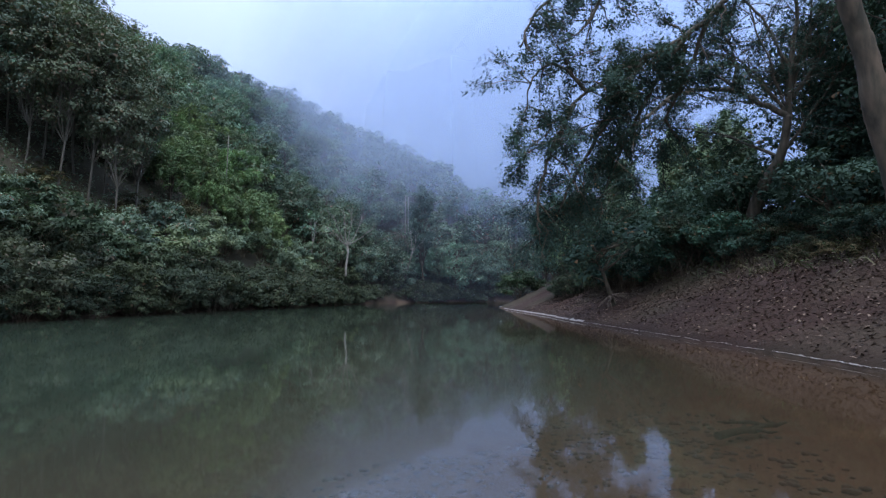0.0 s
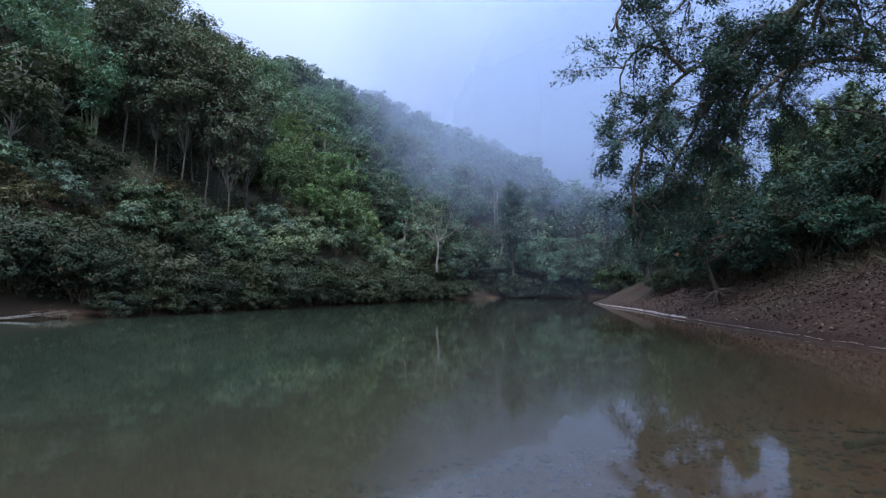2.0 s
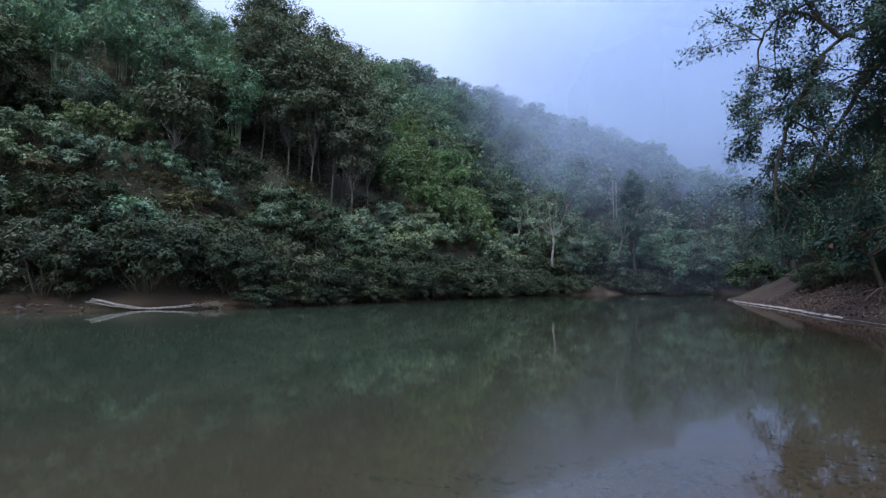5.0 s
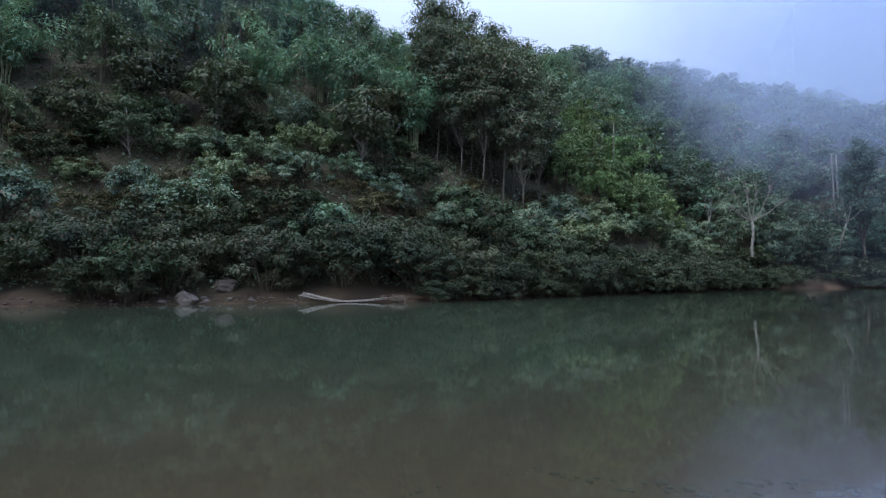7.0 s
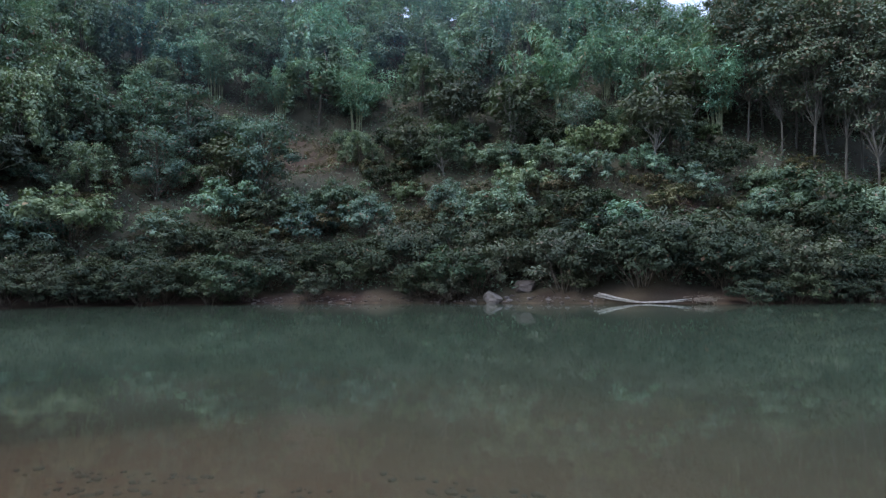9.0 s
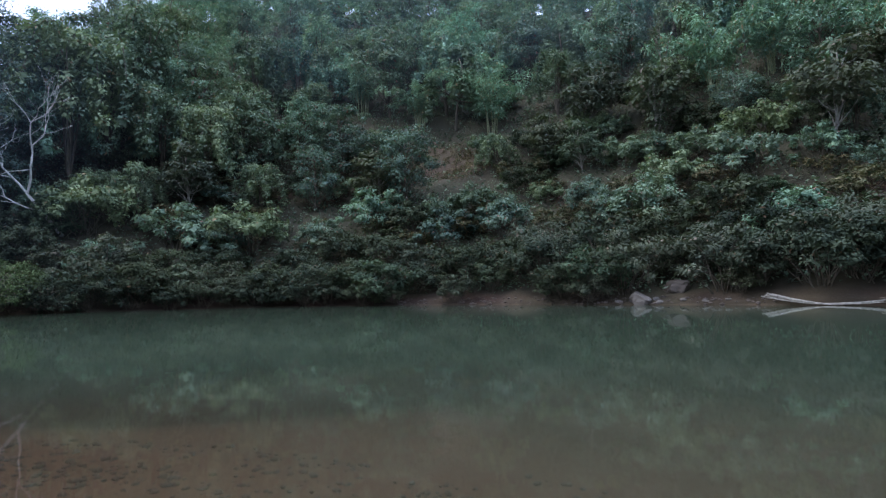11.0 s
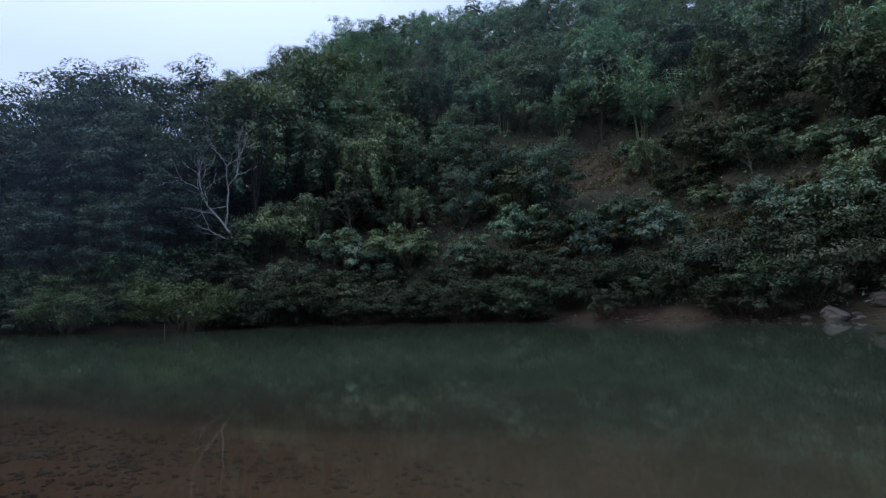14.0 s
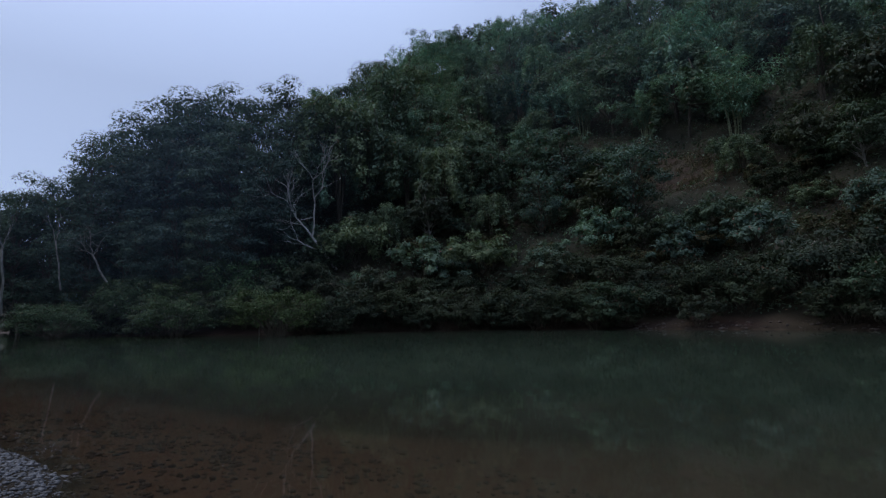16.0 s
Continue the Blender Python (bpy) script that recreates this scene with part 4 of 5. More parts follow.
for (r, x, y), z, s in zip(spots, fz, fs):
    if s < 6 or s > 150 or not spaced(x, y, 5.4):
        continue
    n_far += 1
    if n_far <= 150:
        plant(RNG.choice(TREE if r < 150 and RNG.random() < 0.6 else FAR), x, y, RNG.uniform(0.9, 1.4), RNG.uniform(0.9, 1.2))
    else:
        k, w = RNG.uniform(0.9, 1.5), RNG.uniform(0, 6.28)
        q = RNG.choice(FAR_LEAVES)
        rot = np.array([[math.cos(w), -math.sin(w), 0], [math.sin(w), math.cos(w), 0], [0, 0, 1]])
        blade = q[:, :4] * k
        c0 = blade.mean(1, keepdims=True)
        rest.append(np.concatenate([((blade - c0) * 1.4 + c0) @ rot.T + np.array([x, y, z - 0.3]), q[:, 4:] @ rot.T], 1))
# coarse woods on the added hill, out of view behind the landing
back_rng = np.random.default_rng(77)
ba, br = np.radians(back_rng.uniform(184, 308, 420)), back_rng.uniform(24, 95, 420)
bx, by = -br * np.sin(ba), br * np.cos(ba)
bz, _, bs = land(bx, by)
for x, y, z, s in zip(bx, by, bz, bs):
    if s > 9:
        q = RNG.choice(FAR_LEAVES)[::2]
        rest.append(np.concatenate([q[:, :4] * RNG.uniform(0.9, 1.3) + np.array([x, y, z - 0.3]), q[:, 4:]], 1))
tagged(new("bank_thicket", quad_mesh("bank_thicket", np.concatenate(THICKET), LEAF_BANK)), "dense shrubs crowding the far river bank", "thicket", kind="stuff")
tagged(new("distant_woods", quad_mesh("distant_woods", np.concatenate(rest), LEAF_TREE)), "dense woods covering the far hillsides and the added unseen hill behind", "forest", kind="stuff")

# low growth between the shrubs: green seedlings and dry stalks
low = np.random.default_rng(14)
for name, n, mat, ln, wd, lo, hi, label in (("undergrowth", 60000, LEAF_TREE, 0.36, 0.16, 2.2, 60, "low green undergrowth covering the slope"),
                                            ("dry_grass", 26000, LEAF_DRY, 0.75, 0.06, 3.0, 40, "dry straw-coloured grass and dead stalks on the slope")):
    a, r = low.uniform(0, 152, n * 3), 32 + 70 * low.random(n * 3) ** 0.8
    x, y = -r * np.sin(np.radians(a)), r * np.cos(np.radians(a))
    z, s, _ = land(x, y)
    patch = np.array([noise.noise((px * 0.16, py * 0.16, 2.0 if mat is LEAF_TREE else 9.0)) for px, py in zip(x, y)])
    bare = np.zeros(len(x), bool)
    if mat is LEAF_TREE:
        for bx, by, br in BARE_EARTH:
            bare |= np.hypot(x - bx, y - by) < br * 0.8
    ok = np.flatnonzero((s > lo) & (s < hi) & (patch > (-0.3 if mat is LEAF_TREE else 0.0)) & ~bare)[:n]
    at = np.stack([x, y, z + 0.15 + 0.45 * low.random(len(x))], 1)[ok]
    out = unit(low.normal(size=(len(at), 3)) * np.array([1, 1, 0.4]) + np.array([0, 0, 0.8 if mat is LEAF_DRY else 0.2]))
    tagged(new(name, quad_mesh(name, leaves(low, at, out, ln, wd, 0.1, 0.6, 0.6, 0.3), mat)), label, "undergrowth", kind="stuff")

tuft_at = []
for bx, by, br in BARE_EARTH:
    n = int(260 * br * br)
    q = br * 1.25 * np.sqrt(low.random(n))
    w = low.uniform(0, 6.28, n)
    x, y = bx + q * np.cos(w), by + q * np.sin(w)
    keep = np.array([noise.noise((px * 0.9, py * 0.9, 4.0)) > -0.12 for px, py in zip(x, y)])
    tuft_at.append(np.stack([x, y, land(x, y)[0]], 1)[keep])
tuft_at = np.concatenate(tuft_at)
out = unit(low.normal(size=(len(tuft_at), 3)) * np.array([0.7, 0.7, 0.2]) + np.array([0, 0, 0.8]))
tagged(new("dry_tufts", quad_mesh("dry_tufts", leaves(low, tuft_at, out, 0.55, 0.05, 0.1, 0.3, 0.25, 0.2), LEAF_BRUSH)), "withered grass tufts on bare earth", "dry grass", kind="stuff")

# ---------------------------------------------------------------- bare and dead trees, poles
def fan_tree(foot, split, tips, r, label, seed):
    """A pale tree whose bare limbs part low down and fan out, each with a few forked twigs."""
    rng = np.random.default_rng(seed)
    foot, split = np.array(foot), np.array(split)
    lines = [(bent(rng, foot, split, 4, 0.06), r, r * 0.8)]
    for tip in tips:
        tip = np.array(tip)
        knee = split + (tip - split) * 0.45 + np.array([0, 0, -0.10 * np.linalg.norm(tip - split)]) * rng.uniform(0.2, 1.6)
        line = [tuple(p) for p in smooth_line([split, knee, tip], 4) + rng.normal(size=(9, 3)) * 0.07]
        lines.append((line, r * 0.55, r * 0.16))
        for k in (3, 5, 6, 7):
            a = np.array(line[k])
            d = unit(tip - split + rng.normal(size=3) * 2.6)
            b = a + d * rng.uniform(1.0, 2.2)
            lines.append((bent(rng, a, b, 3, 0.1), r * 0.2, r * 0.06))
            lines.append((bent(rng, (a + b) / 2, b + rng.normal(size=3) * 0.9, 3, 0.1), r * 0.12, r * 0.05))
    return tagged(new("bare_tree", tubes("bare_tree", lines, BARK_PALE, 6)), label, "tree")


fan_tree(place(10.5, 2.2, 103), place(10.4, 5.5, 103), [place(12.6, 7.5, 103), place(12.0, 8.8, 101), place(10.9, 9.6, 104), place(9.9, 9.4, 102), place(8.8, 8.9, 104), place(7.5, 7.6, 102)], 0.25, "pale-barked tree with forked bare limbs", 101)
fan_tree(place(14.2, 3.8, 101), place(14.0, 6.0, 101), [place(14.3, 8.0, 101), place(13.7, 8.2, 102)], 0.13, "slim pale tree beside the forked one", 103)
fan_tree(place(4.0, 2.5, 122), place(3.3, 5.0, 122), [place(4.6, 6.8, 122), place(2.8, 6.9, 121), place(2.0, 6.2, 122), place(3.6, 7.3, 123)], 0.16, "small pale tree in the river bend", 105)
fan_tree(place(145.0, 3.8, 71), place(146.2, 6.2, 71), [place(147.4, 8.0, 71), place(146.6, 8.6, 72), place(145.6, 7.6, 71)], 0.12, "slim pale sapling leaning out of the shrubs", 107)
fan_tree(place(152.3, 1.0, 84), place(152.6, 6.4, 84), [place(152.9, 9.0, 84), place(152.2, 8.4, 85)], 0.16, "bare grey trunk at the river bend", 109)
fan_tree(place(148.4, 3.0, 80), place(149.0, 7.4, 80), [place(149.6, 9.6, 80), place(148.8, 9.8, 81)], 0.10, "bare grey trunk at the river bend", 111)
dead = bare_kind(104, 9.5, 0.40, BARK_DEAD, "bleached dead tree leaning over the bank shrubs", name="dead_tree", lean=(0.40, -0.60), r=0.20, low=0.50, depth=5)
dead.matrix_basis = pose(*polar(123.6, 63), ground_z(*polar(123.6, 63)))
slim = bare_kind(107, 9, 0.34, BARK, "slender leafless tree among the climbers", lean=(0.04, -0.10), r=0.10, low=0.42)
slim.matrix_basis = pose(*polar(63.4, 62), ground_z(*polar(63.4, 62)) + 1.0)
for az, r, top, rad in ((3.85, 133, 27.0, 0.17), (4.15, 133, 27.2, 0.16), (22.8, 97, 29.6, 0.09), (66.6, 92, 53.0, 0.11), (49.6, 98, 49.5, 0.09)):
    x, y = polar(az, r)
    g = ground_z(x, y)
    prng = np.random.default_rng(int(az * 100))
    me = tubes("pole", [(bent(prng, (0, 0, -0.5), (prng.normal() * 0.1, 0, top - g), 6, 0.02), rad, rad * 0.7)], BARK_PALE, 8)
    ob = tagged(new("bare_pole", me), "straight pale branchless trunk rising from the woods", "dead tree", "pale bare trunks")
    ob.location = (x, y, g)


# ---------------------------------------------------------------- stones and driftwood at the water's edge
def boulder(seed, size, material, name, label, group=""):
    bm = bmesh.new()
    bmesh.ops.create_icosphere(bm, subdivisions=4, radius=1.0)
    o = Vector((seed * 3.1, seed * 1.7, seed * 0.9))
    cuts = [(Vector((noise.noise(o + Vector((k, 0, 0))), noise.noise(o + Vector((0, k, 0))), noise.noise(o + Vector((0, 0, k))) + 0.05)).normalized(), 0.55 + 0.25 * ((k * 37) % 10) / 10) for k in range(1, 10)]
    for v in bm.verts:
        p = v.co.copy()
        for nrm, d in cuts:
            over = p.dot(nrm) - d
            if over > 0:
                p -= nrm * over * 0.85
        p += v.co * 0.10 * noise.fractal(v.co * 2.2 + o, 0.8, 2.0, 4)
        v.co = Vector((p.x * size[0], p.y * size[1], p.z * size[2]))
    me = bpy.data.meshes.new(name)
    bm.to_mesh(me)
    bm.free()
    me.materials.append(material)
    return tagged(new(name, me), label, "rock", group)


for k, (az, r, size, dz, label) in enumerate(((67.1, 38.7, (1.0, 0.75, 0.8), -0.02, "grey angular boulder standing in the shallow water"), (63.7, 40.6, (1.35, 0.9, 0.6), 0.10, "brown boulder on the earth bank"),
                                              (65.3, 38.3, (0.32, 0.25, 0.16), 0.0, "small stone at the water's edge"), (65.6, 39.0, (0.30, 0.22, 0.15), 0.05, "small stone at the water's edge"),
                                              (63.2, 38.6, (0.36, 0.25, 0.14), 0.02, "small stone at the water's edge"), (61.2, 38.2, (0.28, 0.2, 0.12), 0.0, "small stone at the water's edge"),
                                              (69.2, 39.0, (0.30, 0.22, 0.15), 0.0, "small stone at the water's edge"), (59.2, 38.2, (0.25, 0.18, 0.11), 0.02, "small stone at the water's edge"))):
    x, y = polar(az, r)
    ob = boulder(k + 2, size, ROCK if k != 1 else ROCK_BROWN, "boulder" if k < 2 else "stone", label, "stones at the far bank")
    ob.matrix_basis = pose(x, y, max(ground_z(x, y), -0.1) + dz, 0, 0, 40 * k)

raft = new("bamboo_raft")
rr = np.random.default_rng(21)
ex, ey = polar(56.6, 37.4)
fx, fy = polar(47.3, 37.2)
way = np.array([fx - ex, fy - ey])
ln = np.linalg.norm(way)
way = way / ln
side = np.array([-way[1], way[0]])
for i in range(7):
    w = (i - 3) * 0.15
    pts = []
    for k in range(11):
        q = k / 10
        z = 0.05 + 0.02 * (i % 3) + (0.48 + 0.025 * ((i * 3) % 7)) * max(0.0, 1 - q / 0.55) ** 1.6 + (0.16 + 0.03 * ((i * 3) % 5)) * (max(0.0, q - 0.55) / 0.45) ** 1.5 + rr.normal() * 0.006
        p = np.array([ex, ey]) + way * ln * (q * (1 - 0.03 * (i % 3)) + 0.02 * rr.random()) + way * 0.10 * ((i * 5) % 7) * (1 - q) + side * (w * (0.55 + 0.45 * q) + 0.02 * rr.normal())
        pts.append((p[0], p[1], z))
    part("bamboo_pole", tubes("bamboo_pole", [(pts, 0.03, 0.025 + 0.006 * (i % 3))], RAFT_WOOD, 8), raft)
for q in (0.25, 0.6, 0.85):
    c = np.array([ex, ey]) + way * ln * q
    z = 0.10 + 0.5 * max(0.0, 1 - q / 0.55) ** 1.6 + 0.2 * (max(0.0, q - 0.55) / 0.45) ** 1.5
    part("crossbar", tubes("crossbar", [([tuple(c - side * 0.45) + (z,), tuple(c) + (z + 0.02,), tuple(c + side * 0.45) + (z,)], 0.03, 0.03)], RAFT_WOOD, 7), raft)
tagged(raft, "grey weathered bamboo raft drawn up at the bank", "raft")

pile = []
px, py = polar(46.4, 37.1)
for i in range(70):
    a, e, l2 = rr.uniform(0, 6.28), rr.uniform(-0.1, 0.45), rr.uniform(0.3, 1.0)
    c = np.array([px + rr.normal() * 0.55, py + rr.normal() * 0.35, 0.14 + abs(rr.normal()) * 0.18])
    d = np.array([math.cos(a) * math.cos(e), math.sin(a) * math.cos(e), math.sin(e)]) * l2 / 2
    pile.append((bent(rr, c - d, c + d, 3, 0.12), rr.uniform(0.012, 0.04), 0.008))
tagged(new("driftwood_pile", tubes("driftwood_pile", pile, DRIFT, 5)), "tangle of bleached driftwood beside the raft", "driftwood", kind="stuff")


def pebbles(name, n, area, keep, size, material, label, seed, squash=0.55):
    """Rounded stones strewn where keep() allows; one joined heap."""
    rng = np.random.default_rng(seed)
    bm = bmesh.new()
    bmesh.ops.create_icosphere(bm, subdivisions=1, radius=1.0)
    base = np.array([v.co[:] for v in bm.verts])
    tri = np.array([[v.index for v in f.verts] for f in bm.faces])
    bm.free()
    x, y = rng.uniform(area[0], area[1], n * 6), rng.uniform(area[2], area[3], n * 6)
    z, _, sn = land(x, y)
    ok = np.flatnonzero(keep(x, y, z, sn))[:n]
    vs, fs = [], []
    for j, i in enumerate(ok):
        k = size[0] + (size[1] - size[0]) * rng.random() ** 2.2
        sc = k * np.array([rng.uniform(0.8, 1.4), rng.uniform(0.7, 1.1), squash * rng.uniform(0.7, 1.2)])
        w = rng.uniform(0, 6.28)
        m = np.array([[math.cos(w), -math.sin(w), 0], [math.sin(w), math.cos(w), 0], [0, 0, 1]])
        lump = 1 + 0.13 * np.sin(base @ rng.normal(size=3) * 2.2 + rng.uniform(0, 6)) + 0.06 * np.sin(base @ rng.normal(size=3) * 5)
        vs.append((base * lump[:, None] * sc) @ m.T + np.array([x[i], y[i], z[i] + sc[2] * 0.35]))
        fs.append(tri + j * len(base))
    me = bpy.data.meshes.new(name)
    me.from_pydata(np.concatenate(vs).tolist(), [], np.concatenate(fs).tolist())
    me.polygons.foreach_set("use_smooth", [True] * len(me.polygons))
    me.materials.append(material)
    return tagged(new(name, me), label, "gravel", kind="stuff")


pebbles("gravel_bar", 9000, (-7.0, 0.0, -10.5, -3.0), lambda x, y, z, s: (z > -0.012 - 0.04 * (np.sin(x * 9) * np.sin(y * 7) > 0.3)) & (s < 1.6), (0.009, 0.034), PEBBLE, "grey river pebbles on the near shore", 31)
pebbles("sunken_gravel", 3200, (-12, 4, -11, 10), lambda x, y, z, s: (z < -0.02) & (z > -0.5) & (np.hypot(x, y) > 1.5), (0.012, 0.055), PEBBLE_WET, "dark stones on the shallow brown river bed", 32)
pebbles("beach_stones", 1800, (6, 16, 4, 45), lambda x, y, z, s: (s > 0.0) & (s < 4.5), (0.01, 0.035), BEACH_STONE, "scattered stones on the earth beach", 33)

pebbles("sunken_stones", 1300, (-9.5, -1.0, -9.5, -1.2), lambda x, y, z, s: (z < -0.03) & (z > -0.36) & (np.hypot(x, y) > 1.8), (0.012, 0.05), PEBBLE_WET, "flat dark stones on the red-brown river bed", 36, 0.35)

pebbles("sunken_stones", 1500, (-9.0, 3.5, 1.0, 8.5), lambda x, y, z, s: (z < -0.05) & (z > -0.6) & (np.hypot(x, y) > 2.2) & (np.sin(1.7 * x + 0.6 * y) + np.sin(2.3 * y - 0.8 * x) > -0.4), (0.015, 0.075), PEBBLE_WET, "flat dark stones on the red-brown river bed", 37, 0.35)
pebbles("bank_stones", 420, (-47, -31, -3, 22), lambda x, y, z, s: (z > 0.0) & (z < 0.55), (0.05, 0.17), BEACH_STONE, "stones strewn on the bare earth of the far bank", 38)

# a dark branch lying under the shallow water
log_rng = np.random.default_rng(41)
log_lines = [(bent(log_rng, polar(-27, 6.9) + (-0.19,), polar(-32.5, 7.8) + (-0.14,), 6, 0.08), 0.05, 0.02)]
for k in range(5):
    a = np.array(log_lines[0][0][k + 1])
    log_lines.append((bent(log_rng, a, a + np.array([log_rng.normal() * 0.35, log_rng.normal() * 0.35, 0.04]), 3, 0.1), 0.03, 0.01))
tagged(new("sunken_branch", tubes("sunken_branch", log_lines, WOOD_WET, 7)), "dark waterlogged branch just under the surface", "branch")
sx, sy = polar(131.5, 49.5)
stick = tagged(new("stick", tubes("stick", [(bent(log_rng, (0, 0, -0.5), (0.05, 0.02, 0.9), 4, 0.03), 0.02, 0.012)], BARK_DEAD, 6)), "thin pale stick standing in the water", "stick")
stick.location = (sx, sy, 0)

# ---------------------------------------------------------------- the near bank with its overhanging trees
def river_tree(name, seed, trunk, r_trunk, limbs, bark, leaf, label, per=34, length=0.115, width=0.050, droop=0.2, base=None, step=0.72, reach=(1.4, 3.0)):
    """A spreading tree: a given trunk and main limbs, from which branches, twigs and leaf sprays grow."""
    rng = np.random.default_rng(seed)
    root = new(name)
    x0, y0, z0 = trunk[0]
    root.location = (x0, y0, z0)
    off = np.array([x0, y0, z0])
    tr = smooth_line(trunk, 4) - off
    body = tubes("trunk", [([tuple(p) for p in smooth_line(tr, 4)], r_trunk, r_trunk * 0.55)], bark, 20)
    for v in body.vertices:
        q = v.co
        v.co = q + noise.noise_vector(Vector((q.x * 1.6, q.y * 1.6, q.z * 0.7 + seed))) * 0.16 * r_trunk + noise.noise_vector(q * 5.0) * 0.06 * r_trunk
    part("trunk", body, root)
    twigs, at, outs = [], [], []
    for pts, r0, dense in limbs:
        line = smooth_line(pts, 6) - off
        line[1:-1] += rng.normal(size=(len(line) - 2, 3)) * 0.03
        part("limb", tubes("limb", [([tuple(p) for p in line], r0, r0 * 0.22)], BARK, 8), root)
        n_leaf = int(per * dense)
        seg = np.linalg.norm(np.diff(line, axis=0), axis=1)
        cum = np.concatenate([[0], np.cumsum(seg)])
        s = cum[-1] * 0.16
        while s < cum[-1]:
            i = min(int(np.searchsorted(cum, s, "right")) - 1, len(seg) - 1)
            p = line[i] + (line[i + 1] - line[i]) * (s - cum[i]) / seg[i]
            d = (line[i + 1] - line[i]) / seg[i]
            for j in range(2):
                w = unit(0.45 * d + rng.normal(size=3) * np.array([0.8, 0.8, 0.65]))
                bl = rng.uniform(*reach) * (1 - 0.35 * s / cum[-1])
                q = p + w * bl + np.array([0, 0, -0.10 * bl])
                bp = bent(rng, p, q, 4, 0.14, 0.04)
                twigs.append((bp, 0.028 + 0.012 * rng.random(), 0.009))
                for k in range(6):
                    u = 0.25 + 0.75 * rng.random()
                    b = np.array(bp[int(u * 4)])
                    tw = unit(w + rng.normal(size=3) * 0.75 + np.array([0, 0, -0.2]))
                    e = b + tw * rng.uniform(0.45, 0.95)
                    twigs.append(([tuple(b), tuple((b + e) / 2 + rng.normal(size=3) * 0.03), tuple(e)], 0.011, 0.004))
                    t = rng.random((n_leaf, 1)) ** 0.7
                    at.append(b + (e - b) * t + rng.normal(size=(n_leaf, 3)) * 0.11)
                    outs.append(np.repeat(tw[None], n_leaf, 0))
            s += step * rng.uniform(0.7, 1.3)
    tagged(part("twig_spray", tubes("twig_spray", twigs, bark, 3), root, "fine bare twigs"), kind="stuff")
    part("crown", quad_mesh("crown", leaves(rng, np.concatenate(at), np.concatenate(outs), length, width, droop, 0.55, 0.7, 0.35), leaf), root, "small drooping green leaves")
    return tagged(root, label, "tree", "trees of the near bank")


B1 = polar(-29.8, 30)
T1 = [(*B1, ground_z(*B1) - 0.4), place(-31.5, 9.5, 29.5), place(-33.3, 12.6, 29), place(-34.2, 16.3, 28.5)]
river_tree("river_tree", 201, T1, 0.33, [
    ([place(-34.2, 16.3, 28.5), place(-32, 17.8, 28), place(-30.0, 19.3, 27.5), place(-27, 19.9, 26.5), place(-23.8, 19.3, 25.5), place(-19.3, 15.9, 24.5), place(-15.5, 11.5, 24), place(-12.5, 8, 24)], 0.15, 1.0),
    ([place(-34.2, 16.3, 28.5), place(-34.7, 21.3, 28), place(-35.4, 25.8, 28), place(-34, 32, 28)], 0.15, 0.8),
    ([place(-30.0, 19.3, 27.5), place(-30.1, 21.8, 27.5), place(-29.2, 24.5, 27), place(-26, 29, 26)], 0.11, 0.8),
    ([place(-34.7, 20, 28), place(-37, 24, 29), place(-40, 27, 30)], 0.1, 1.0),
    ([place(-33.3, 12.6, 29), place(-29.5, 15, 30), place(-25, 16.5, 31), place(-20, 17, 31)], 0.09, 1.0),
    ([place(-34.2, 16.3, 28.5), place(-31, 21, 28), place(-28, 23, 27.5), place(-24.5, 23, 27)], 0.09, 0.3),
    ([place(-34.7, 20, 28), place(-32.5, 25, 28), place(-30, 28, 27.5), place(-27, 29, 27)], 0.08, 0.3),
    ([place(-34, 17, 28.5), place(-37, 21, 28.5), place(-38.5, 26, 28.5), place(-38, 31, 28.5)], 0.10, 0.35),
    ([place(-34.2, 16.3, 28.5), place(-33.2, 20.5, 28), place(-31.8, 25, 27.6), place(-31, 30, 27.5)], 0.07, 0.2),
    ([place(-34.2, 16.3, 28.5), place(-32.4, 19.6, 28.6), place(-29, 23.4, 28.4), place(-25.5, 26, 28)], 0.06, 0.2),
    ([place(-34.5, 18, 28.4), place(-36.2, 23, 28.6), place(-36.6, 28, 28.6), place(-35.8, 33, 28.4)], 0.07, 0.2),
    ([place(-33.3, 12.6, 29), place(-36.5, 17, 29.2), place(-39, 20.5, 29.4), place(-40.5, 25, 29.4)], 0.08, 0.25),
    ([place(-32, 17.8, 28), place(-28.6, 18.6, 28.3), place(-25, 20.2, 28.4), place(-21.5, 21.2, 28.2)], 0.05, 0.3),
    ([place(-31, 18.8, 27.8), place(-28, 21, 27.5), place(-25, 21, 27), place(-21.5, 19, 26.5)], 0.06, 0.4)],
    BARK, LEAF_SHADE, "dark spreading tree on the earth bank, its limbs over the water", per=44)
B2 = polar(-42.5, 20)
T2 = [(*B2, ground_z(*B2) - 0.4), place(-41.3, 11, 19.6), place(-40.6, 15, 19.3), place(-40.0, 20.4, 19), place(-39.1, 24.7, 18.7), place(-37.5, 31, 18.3)]
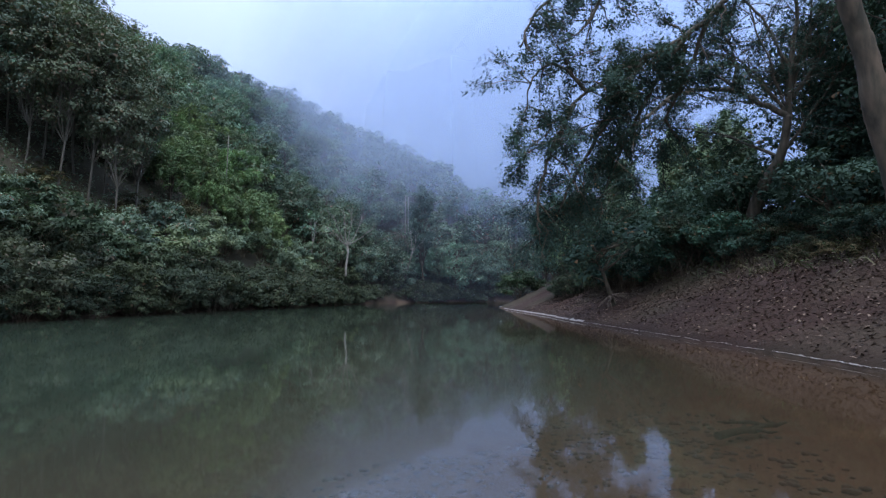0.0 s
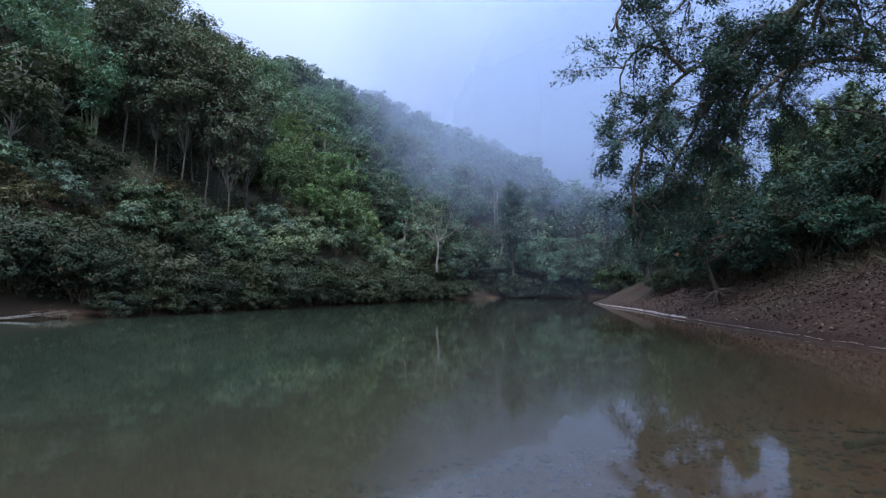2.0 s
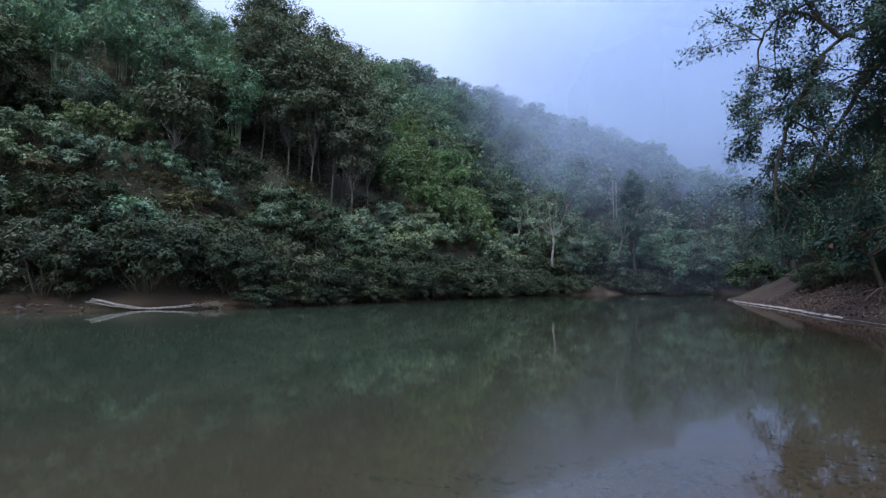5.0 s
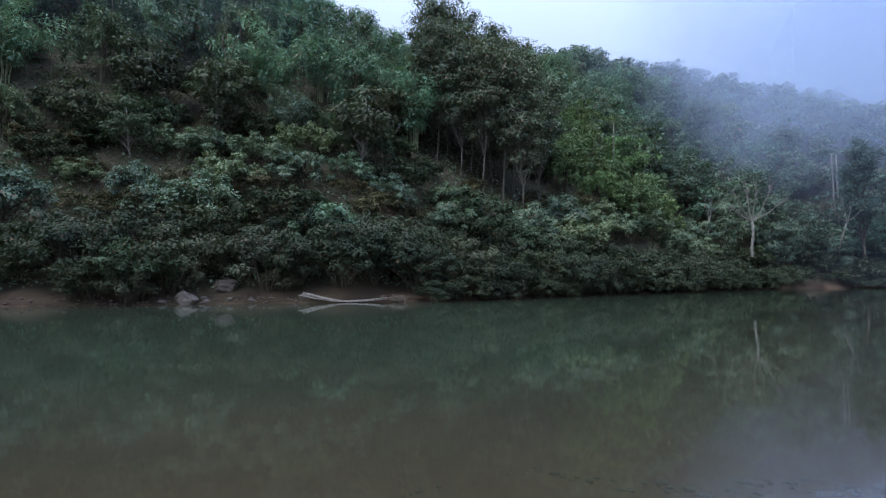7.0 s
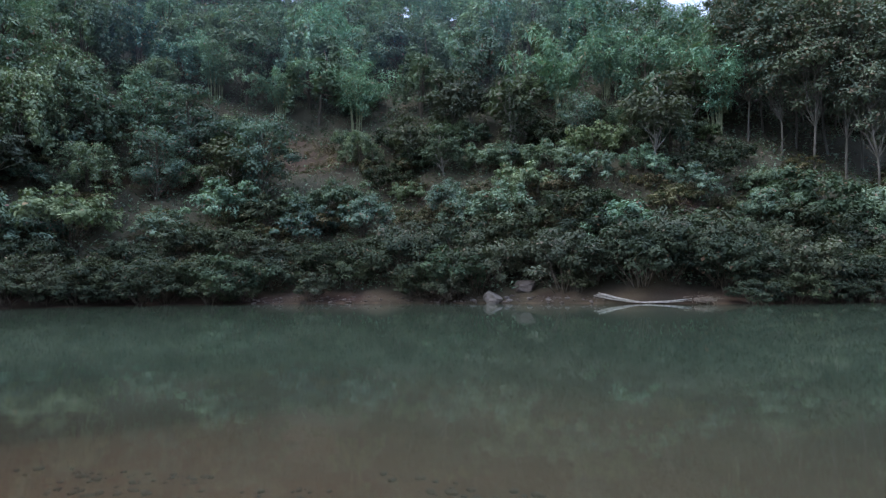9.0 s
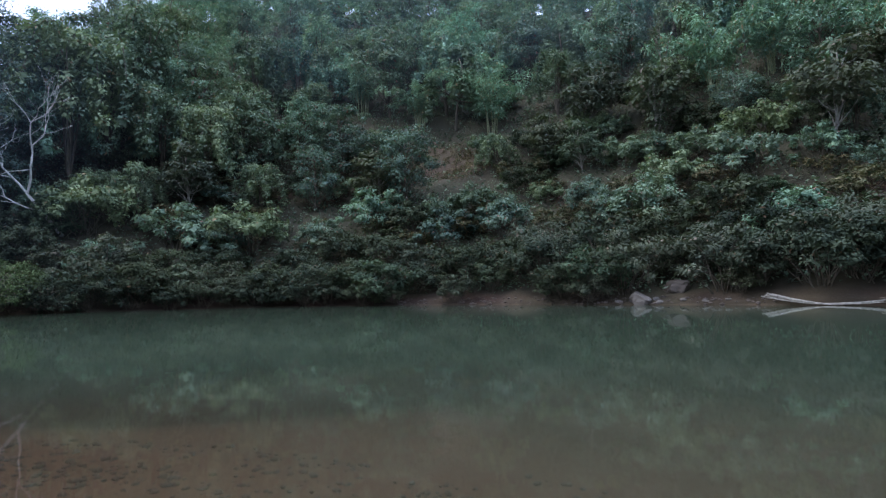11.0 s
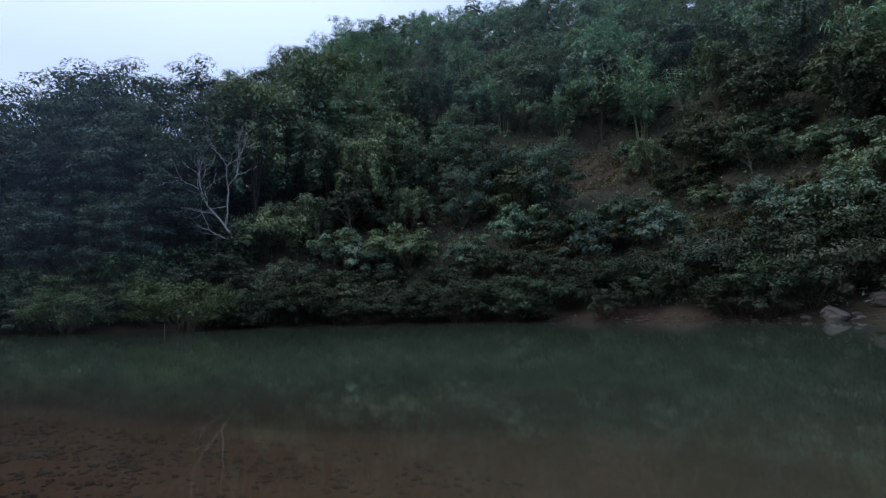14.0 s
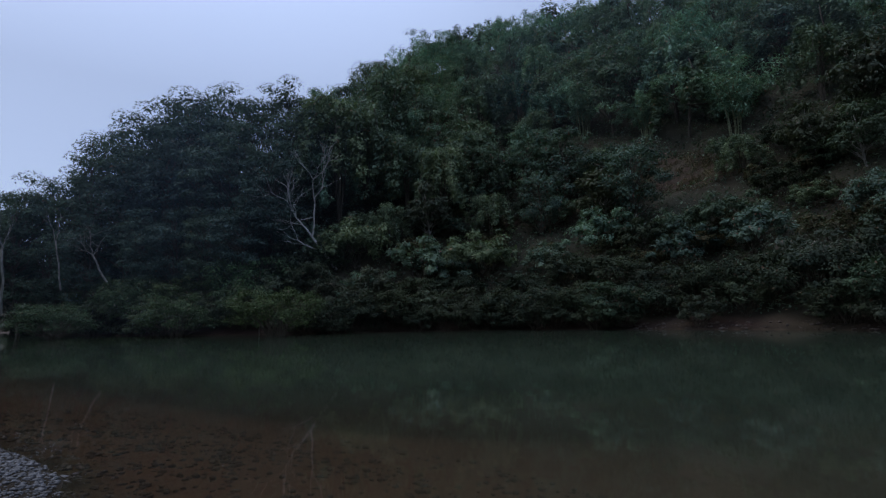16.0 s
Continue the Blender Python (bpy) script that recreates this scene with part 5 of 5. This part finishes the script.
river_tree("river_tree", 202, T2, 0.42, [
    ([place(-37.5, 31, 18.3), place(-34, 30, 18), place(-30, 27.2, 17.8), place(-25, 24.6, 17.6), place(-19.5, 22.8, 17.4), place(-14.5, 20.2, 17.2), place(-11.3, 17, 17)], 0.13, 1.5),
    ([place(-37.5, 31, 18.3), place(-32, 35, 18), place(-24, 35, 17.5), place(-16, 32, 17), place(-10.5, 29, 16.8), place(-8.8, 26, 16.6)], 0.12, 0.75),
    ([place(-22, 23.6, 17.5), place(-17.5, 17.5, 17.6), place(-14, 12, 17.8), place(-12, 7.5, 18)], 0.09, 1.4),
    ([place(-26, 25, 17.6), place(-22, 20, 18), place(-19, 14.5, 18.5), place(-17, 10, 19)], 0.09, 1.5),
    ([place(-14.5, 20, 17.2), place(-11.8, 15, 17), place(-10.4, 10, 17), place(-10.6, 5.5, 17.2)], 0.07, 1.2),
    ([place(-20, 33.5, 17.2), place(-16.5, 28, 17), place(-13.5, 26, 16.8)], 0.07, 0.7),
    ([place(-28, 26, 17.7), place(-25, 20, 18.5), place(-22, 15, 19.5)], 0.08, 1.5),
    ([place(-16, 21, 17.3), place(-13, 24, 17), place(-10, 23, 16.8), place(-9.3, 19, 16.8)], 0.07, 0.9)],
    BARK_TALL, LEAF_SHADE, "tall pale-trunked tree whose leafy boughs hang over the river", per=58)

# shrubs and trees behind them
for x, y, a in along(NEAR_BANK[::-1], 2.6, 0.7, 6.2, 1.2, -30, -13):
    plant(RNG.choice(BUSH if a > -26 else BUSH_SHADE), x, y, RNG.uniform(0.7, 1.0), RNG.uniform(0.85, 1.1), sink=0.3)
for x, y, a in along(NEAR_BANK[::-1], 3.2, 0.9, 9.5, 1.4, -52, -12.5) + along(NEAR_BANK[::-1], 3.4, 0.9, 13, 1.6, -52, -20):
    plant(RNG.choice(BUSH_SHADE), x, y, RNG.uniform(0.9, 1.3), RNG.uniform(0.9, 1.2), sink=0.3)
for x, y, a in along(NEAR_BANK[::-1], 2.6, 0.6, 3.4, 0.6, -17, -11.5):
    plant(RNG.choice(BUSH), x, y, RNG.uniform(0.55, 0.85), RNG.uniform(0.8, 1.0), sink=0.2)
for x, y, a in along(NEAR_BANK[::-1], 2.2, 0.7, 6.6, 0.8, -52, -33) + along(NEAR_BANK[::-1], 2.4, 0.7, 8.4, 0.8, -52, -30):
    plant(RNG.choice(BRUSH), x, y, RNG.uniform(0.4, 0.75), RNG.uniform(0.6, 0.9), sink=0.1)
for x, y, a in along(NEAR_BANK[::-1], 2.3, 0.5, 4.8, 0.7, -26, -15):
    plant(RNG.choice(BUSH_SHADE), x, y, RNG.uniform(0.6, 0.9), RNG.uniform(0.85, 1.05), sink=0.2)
# small dark-leaved shrubs added to stand in for the shade on this slope
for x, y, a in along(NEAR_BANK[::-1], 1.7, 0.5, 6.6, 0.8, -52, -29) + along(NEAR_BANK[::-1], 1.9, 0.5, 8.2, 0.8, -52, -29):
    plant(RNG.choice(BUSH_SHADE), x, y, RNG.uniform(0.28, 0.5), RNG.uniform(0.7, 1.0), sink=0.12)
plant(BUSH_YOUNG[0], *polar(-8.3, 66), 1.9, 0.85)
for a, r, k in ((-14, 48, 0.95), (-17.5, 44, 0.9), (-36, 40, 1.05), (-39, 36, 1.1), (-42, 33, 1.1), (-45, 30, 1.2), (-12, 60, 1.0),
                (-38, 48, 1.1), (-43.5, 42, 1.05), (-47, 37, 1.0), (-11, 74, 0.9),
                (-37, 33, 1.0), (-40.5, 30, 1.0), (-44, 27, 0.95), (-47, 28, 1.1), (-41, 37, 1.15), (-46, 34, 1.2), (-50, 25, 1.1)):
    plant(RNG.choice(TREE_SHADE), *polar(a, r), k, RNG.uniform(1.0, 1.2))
for a, r, k in ((-25.6, 46, 0.95), (-28.6, 45, 0.95), (-27, 50, 1.05), (-20, 58, 1.0), (-15, 56, 0.9)):
    plant(RNG.choice(DRAPED), *polar(a, r), k, 1.1)
stump_tree = tree_kind(55, 4.4, 2.6, 20, 70, LEAF_SHADE, BARK, 0.26, 0.12, crown_low=0.32, name="leaning_shrub", r_trunk=0.16, clump=(0.12, 0.2), label="low crooked tree with bared roots on the beach", group="trees of the near bank")
sx, sy = polar(-18.0, 30.5)
stump_tree.matrix_basis = pose(sx, sy, ground_z(sx, sy) + 0.1, 0, -16, 0)
root_rng = np.random.default_rng(61)
root_lines = []
for i in range(14):
    a = root_rng.uniform(0, 6.28)
    tip = (math.cos(a) * root_rng.uniform(0.5, 1.3), math.sin(a) * root_rng.uniform(0.5, 1.3), root_rng.uniform(-0.25, 0.35))
    root_lines.append((bent(root_rng, (0, 0, 0.35), tip, 4, 0.15, 0.15), 0.06, 0.012))
tagged(part("roots", tubes("roots", root_lines, DRIFT, 5), stump_tree, "bared pale roots"), kind="stuff")
discard([VINE_COLUMN] + WATER_BUSH + BUSH + BUSH_PALE + BUSH_YOUNG + TREE + TREE_PALE + TEAK + BAMBOO + DRAPED + FAR + SHRUB + TALL + BAMBOO_LIGHT + CASCADE_LIGHT + CASCADE + BRUSH + BUSH_SHADE + TREE_SHADE)

# leaf litter, dry stalks and fallen sticks on the beach and the slope above it
lit = np.random.default_rng(71)
x, y = lit.uniform(2, 26, 160000), lit.uniform(3, 48, 160000)
z, _, sn = land(x, y)
ok = np.flatnonzero((sn > 0.25) & (sn < 16) & (lit.random(160000) < np.clip(0.35 + 0.12 * sn, 0, 1)))[:80000]
at = np.stack([x, y, z + 0.018 + 0.03 * lit.random(len(x))], 1)[ok]
out = unit(lit.normal(size=(len(at), 3)) * np.array([1, 1, 0.25]))
tagged(new("leaf_litter", quad_mesh("leaf_litter", leaves(lit, at, out, 0.11, 0.07, 0.0, 0.9, 0.2, 0.1), LEAF_LITTER)), "brown fallen leaves strewn over the beach", "leaf litter", kind="stuff")
ok = np.flatnonzero((sn > 4.5) & (sn < 15) & (y < 34))[:7000]
at = np.stack([x, y, z], 1)[ok]
out = unit(lit.normal(size=(len(at), 3)) * np.array([0.8, 0.8, 0.3]) + np.array([0, 0, 0.7]))
tagged(new("dry_stalks", quad_mesh("dry_stalks", leaves(lit, at, out, 0.5, 0.035, 0.1, 0.3, 0.2, 0.0), LEAF_DRY)), "dry grass stalks on the earth slope", "dry grass", kind="stuff")
sticks = []
for i in range(60):
    px, py = lit.uniform(8, 15), lit.uniform(8, 34)
    zz, _, ss = land(px, py)
    if ss[0] < 0.4:
        continue
    a, l2 = lit.uniform(0, 6.28), lit.uniform(0.3, 1.3)
    qx, qy = px + math.cos(a) * l2, py + math.sin(a) * l2
    sticks.append((bent(lit, (px, py, zz[0] + 0.03), (qx, qy, max(ground_z(qx, qy), 0) + 0.05), 4, 0.1), 0.009, 0.004))
tagged(new("fallen_sticks", tubes("fallen_sticks", sticks, BARK_TALL, 5)), "dry fallen sticks lying on the beach", "sticks", kind="stuff")


def scum_line():
    """A ragged pale line of dried scum a little above the water."""
    rng = np.random.default_rng(81)
    pts = [p for p in smooth_line(NEAR_BANK[80:], 14) if 4 < p[1] < 68 and 0 < p[0] < 12]
    vs, fs = [], []
    for i, p in enumerate(pts):
        d = pts[min(i + 1, len(pts) - 1)] - pts[max(i - 1, 0)]
        d = d / max(np.hypot(*d), 1e-6)
        nrm = np.array([d[1], -d[0]])
        w = (0.012 + 0.05 * abs(noise.noise((p[1] * 1.7, 3, 1))) + (0.16 if p[1] > 28 else 0.0)) * rng.uniform(0.5, 1.3)
        o = 0.05 + 0.05 * noise.noise((p[1] * 0.9, 7, 1)) + rng.normal() * 0.01
        for k, q in enumerate((p + nrm * o, p + nrm * (o + w))):
            vs.append((q[0], q[1], max(ground_z(q[0], q[1]), 0.005) + 0.02))
        if i and noise.noise((p[1] * 2.1, 1, 5)) > -0.3:
            b = 2 * i
            fs.append((b - 2, b - 1, b + 1, b))
    me = bpy.data.meshes.new("scum_line")
    me.from_pydata(vs, [], fs)
    me.materials.append(FOAM)
    return tagged(new("scum_line", me), "pale line of dried scum along the water's edge", "scum", kind="stuff")


scum_line()

# ---------------------------------------------------------------- mist over the valley
for i, (y, dens, foot) in enumerate(((97, 0.12, 0.04), (112, 0.16, 0.05), (129, 0.25, 0.06), (146, 0.38, 0.08), (161, 0.56, 0.09), (177, 0.74, 0.10), (196, 0.88, 0.12), (222, 0.94, 0.15))):
    me = bpy.data.meshes.new("mist_bank")
    nx, nz, tall = 24, 12, 170
    vs = [(-84 + 330 * u / nx, 0.35 * tall * v / nz + 12 * math.sin(u * 0.5 + i), tall * v / nz) for v in range(nz + 1) for u in range(nx + 1)]
    fs = [(v * (nx + 1) + u, v * (nx + 1) + u + 1, (v + 1) * (nx + 1) + u + 1, (v + 1) * (nx + 1) + u) for v in range(nz) for u in range(nx)]
    me.from_pydata(vs, [], fs)
    me.materials.append(mist_material("mist", dens, 9, 44, foot))
    ob = new("mist_bank", me)
    ob.location = (0, y, 0.3)
    tagged(ob, "thin blue-grey mist drifting over the valley", "mist", kind="stuff")

for name, x0, y0, x1, y1, tall, dens, low, high in (("bend_haze", -48, -20, -2, -68, 46, 0.09, -6, 24), ("slope_haze", -80, -30, -56, 70, 95, 0.065, 16, 56)):
    me = bpy.data.meshes.new("thin_haze")
    nx, nz = 16, 10
    vs = [(x0 + (x1 - x0) * u / nx + 2.0 * math.sin(u * 0.7), y0 + (y1 - y0) * u / nx, tall * v / nz) for v in range(nz + 1) for u in range(nx + 1)]
    fs = [(v * (nx + 1) + u, v * (nx + 1) + u + 1, (v + 1) * (nx + 1) + u + 1, (v + 1) * (nx + 1) + u) for v in range(nz) for u in range(nx)]
    me.from_pydata(vs, [], fs)
    me.materials.append(mist_material(name, dens, low, high, 0.0))
    ob = new("mist_bank", me)
    ob.location = (0, 0, 0.3)
    tagged(ob, "faint morning haze hanging before the woods", "mist", kind="stuff")
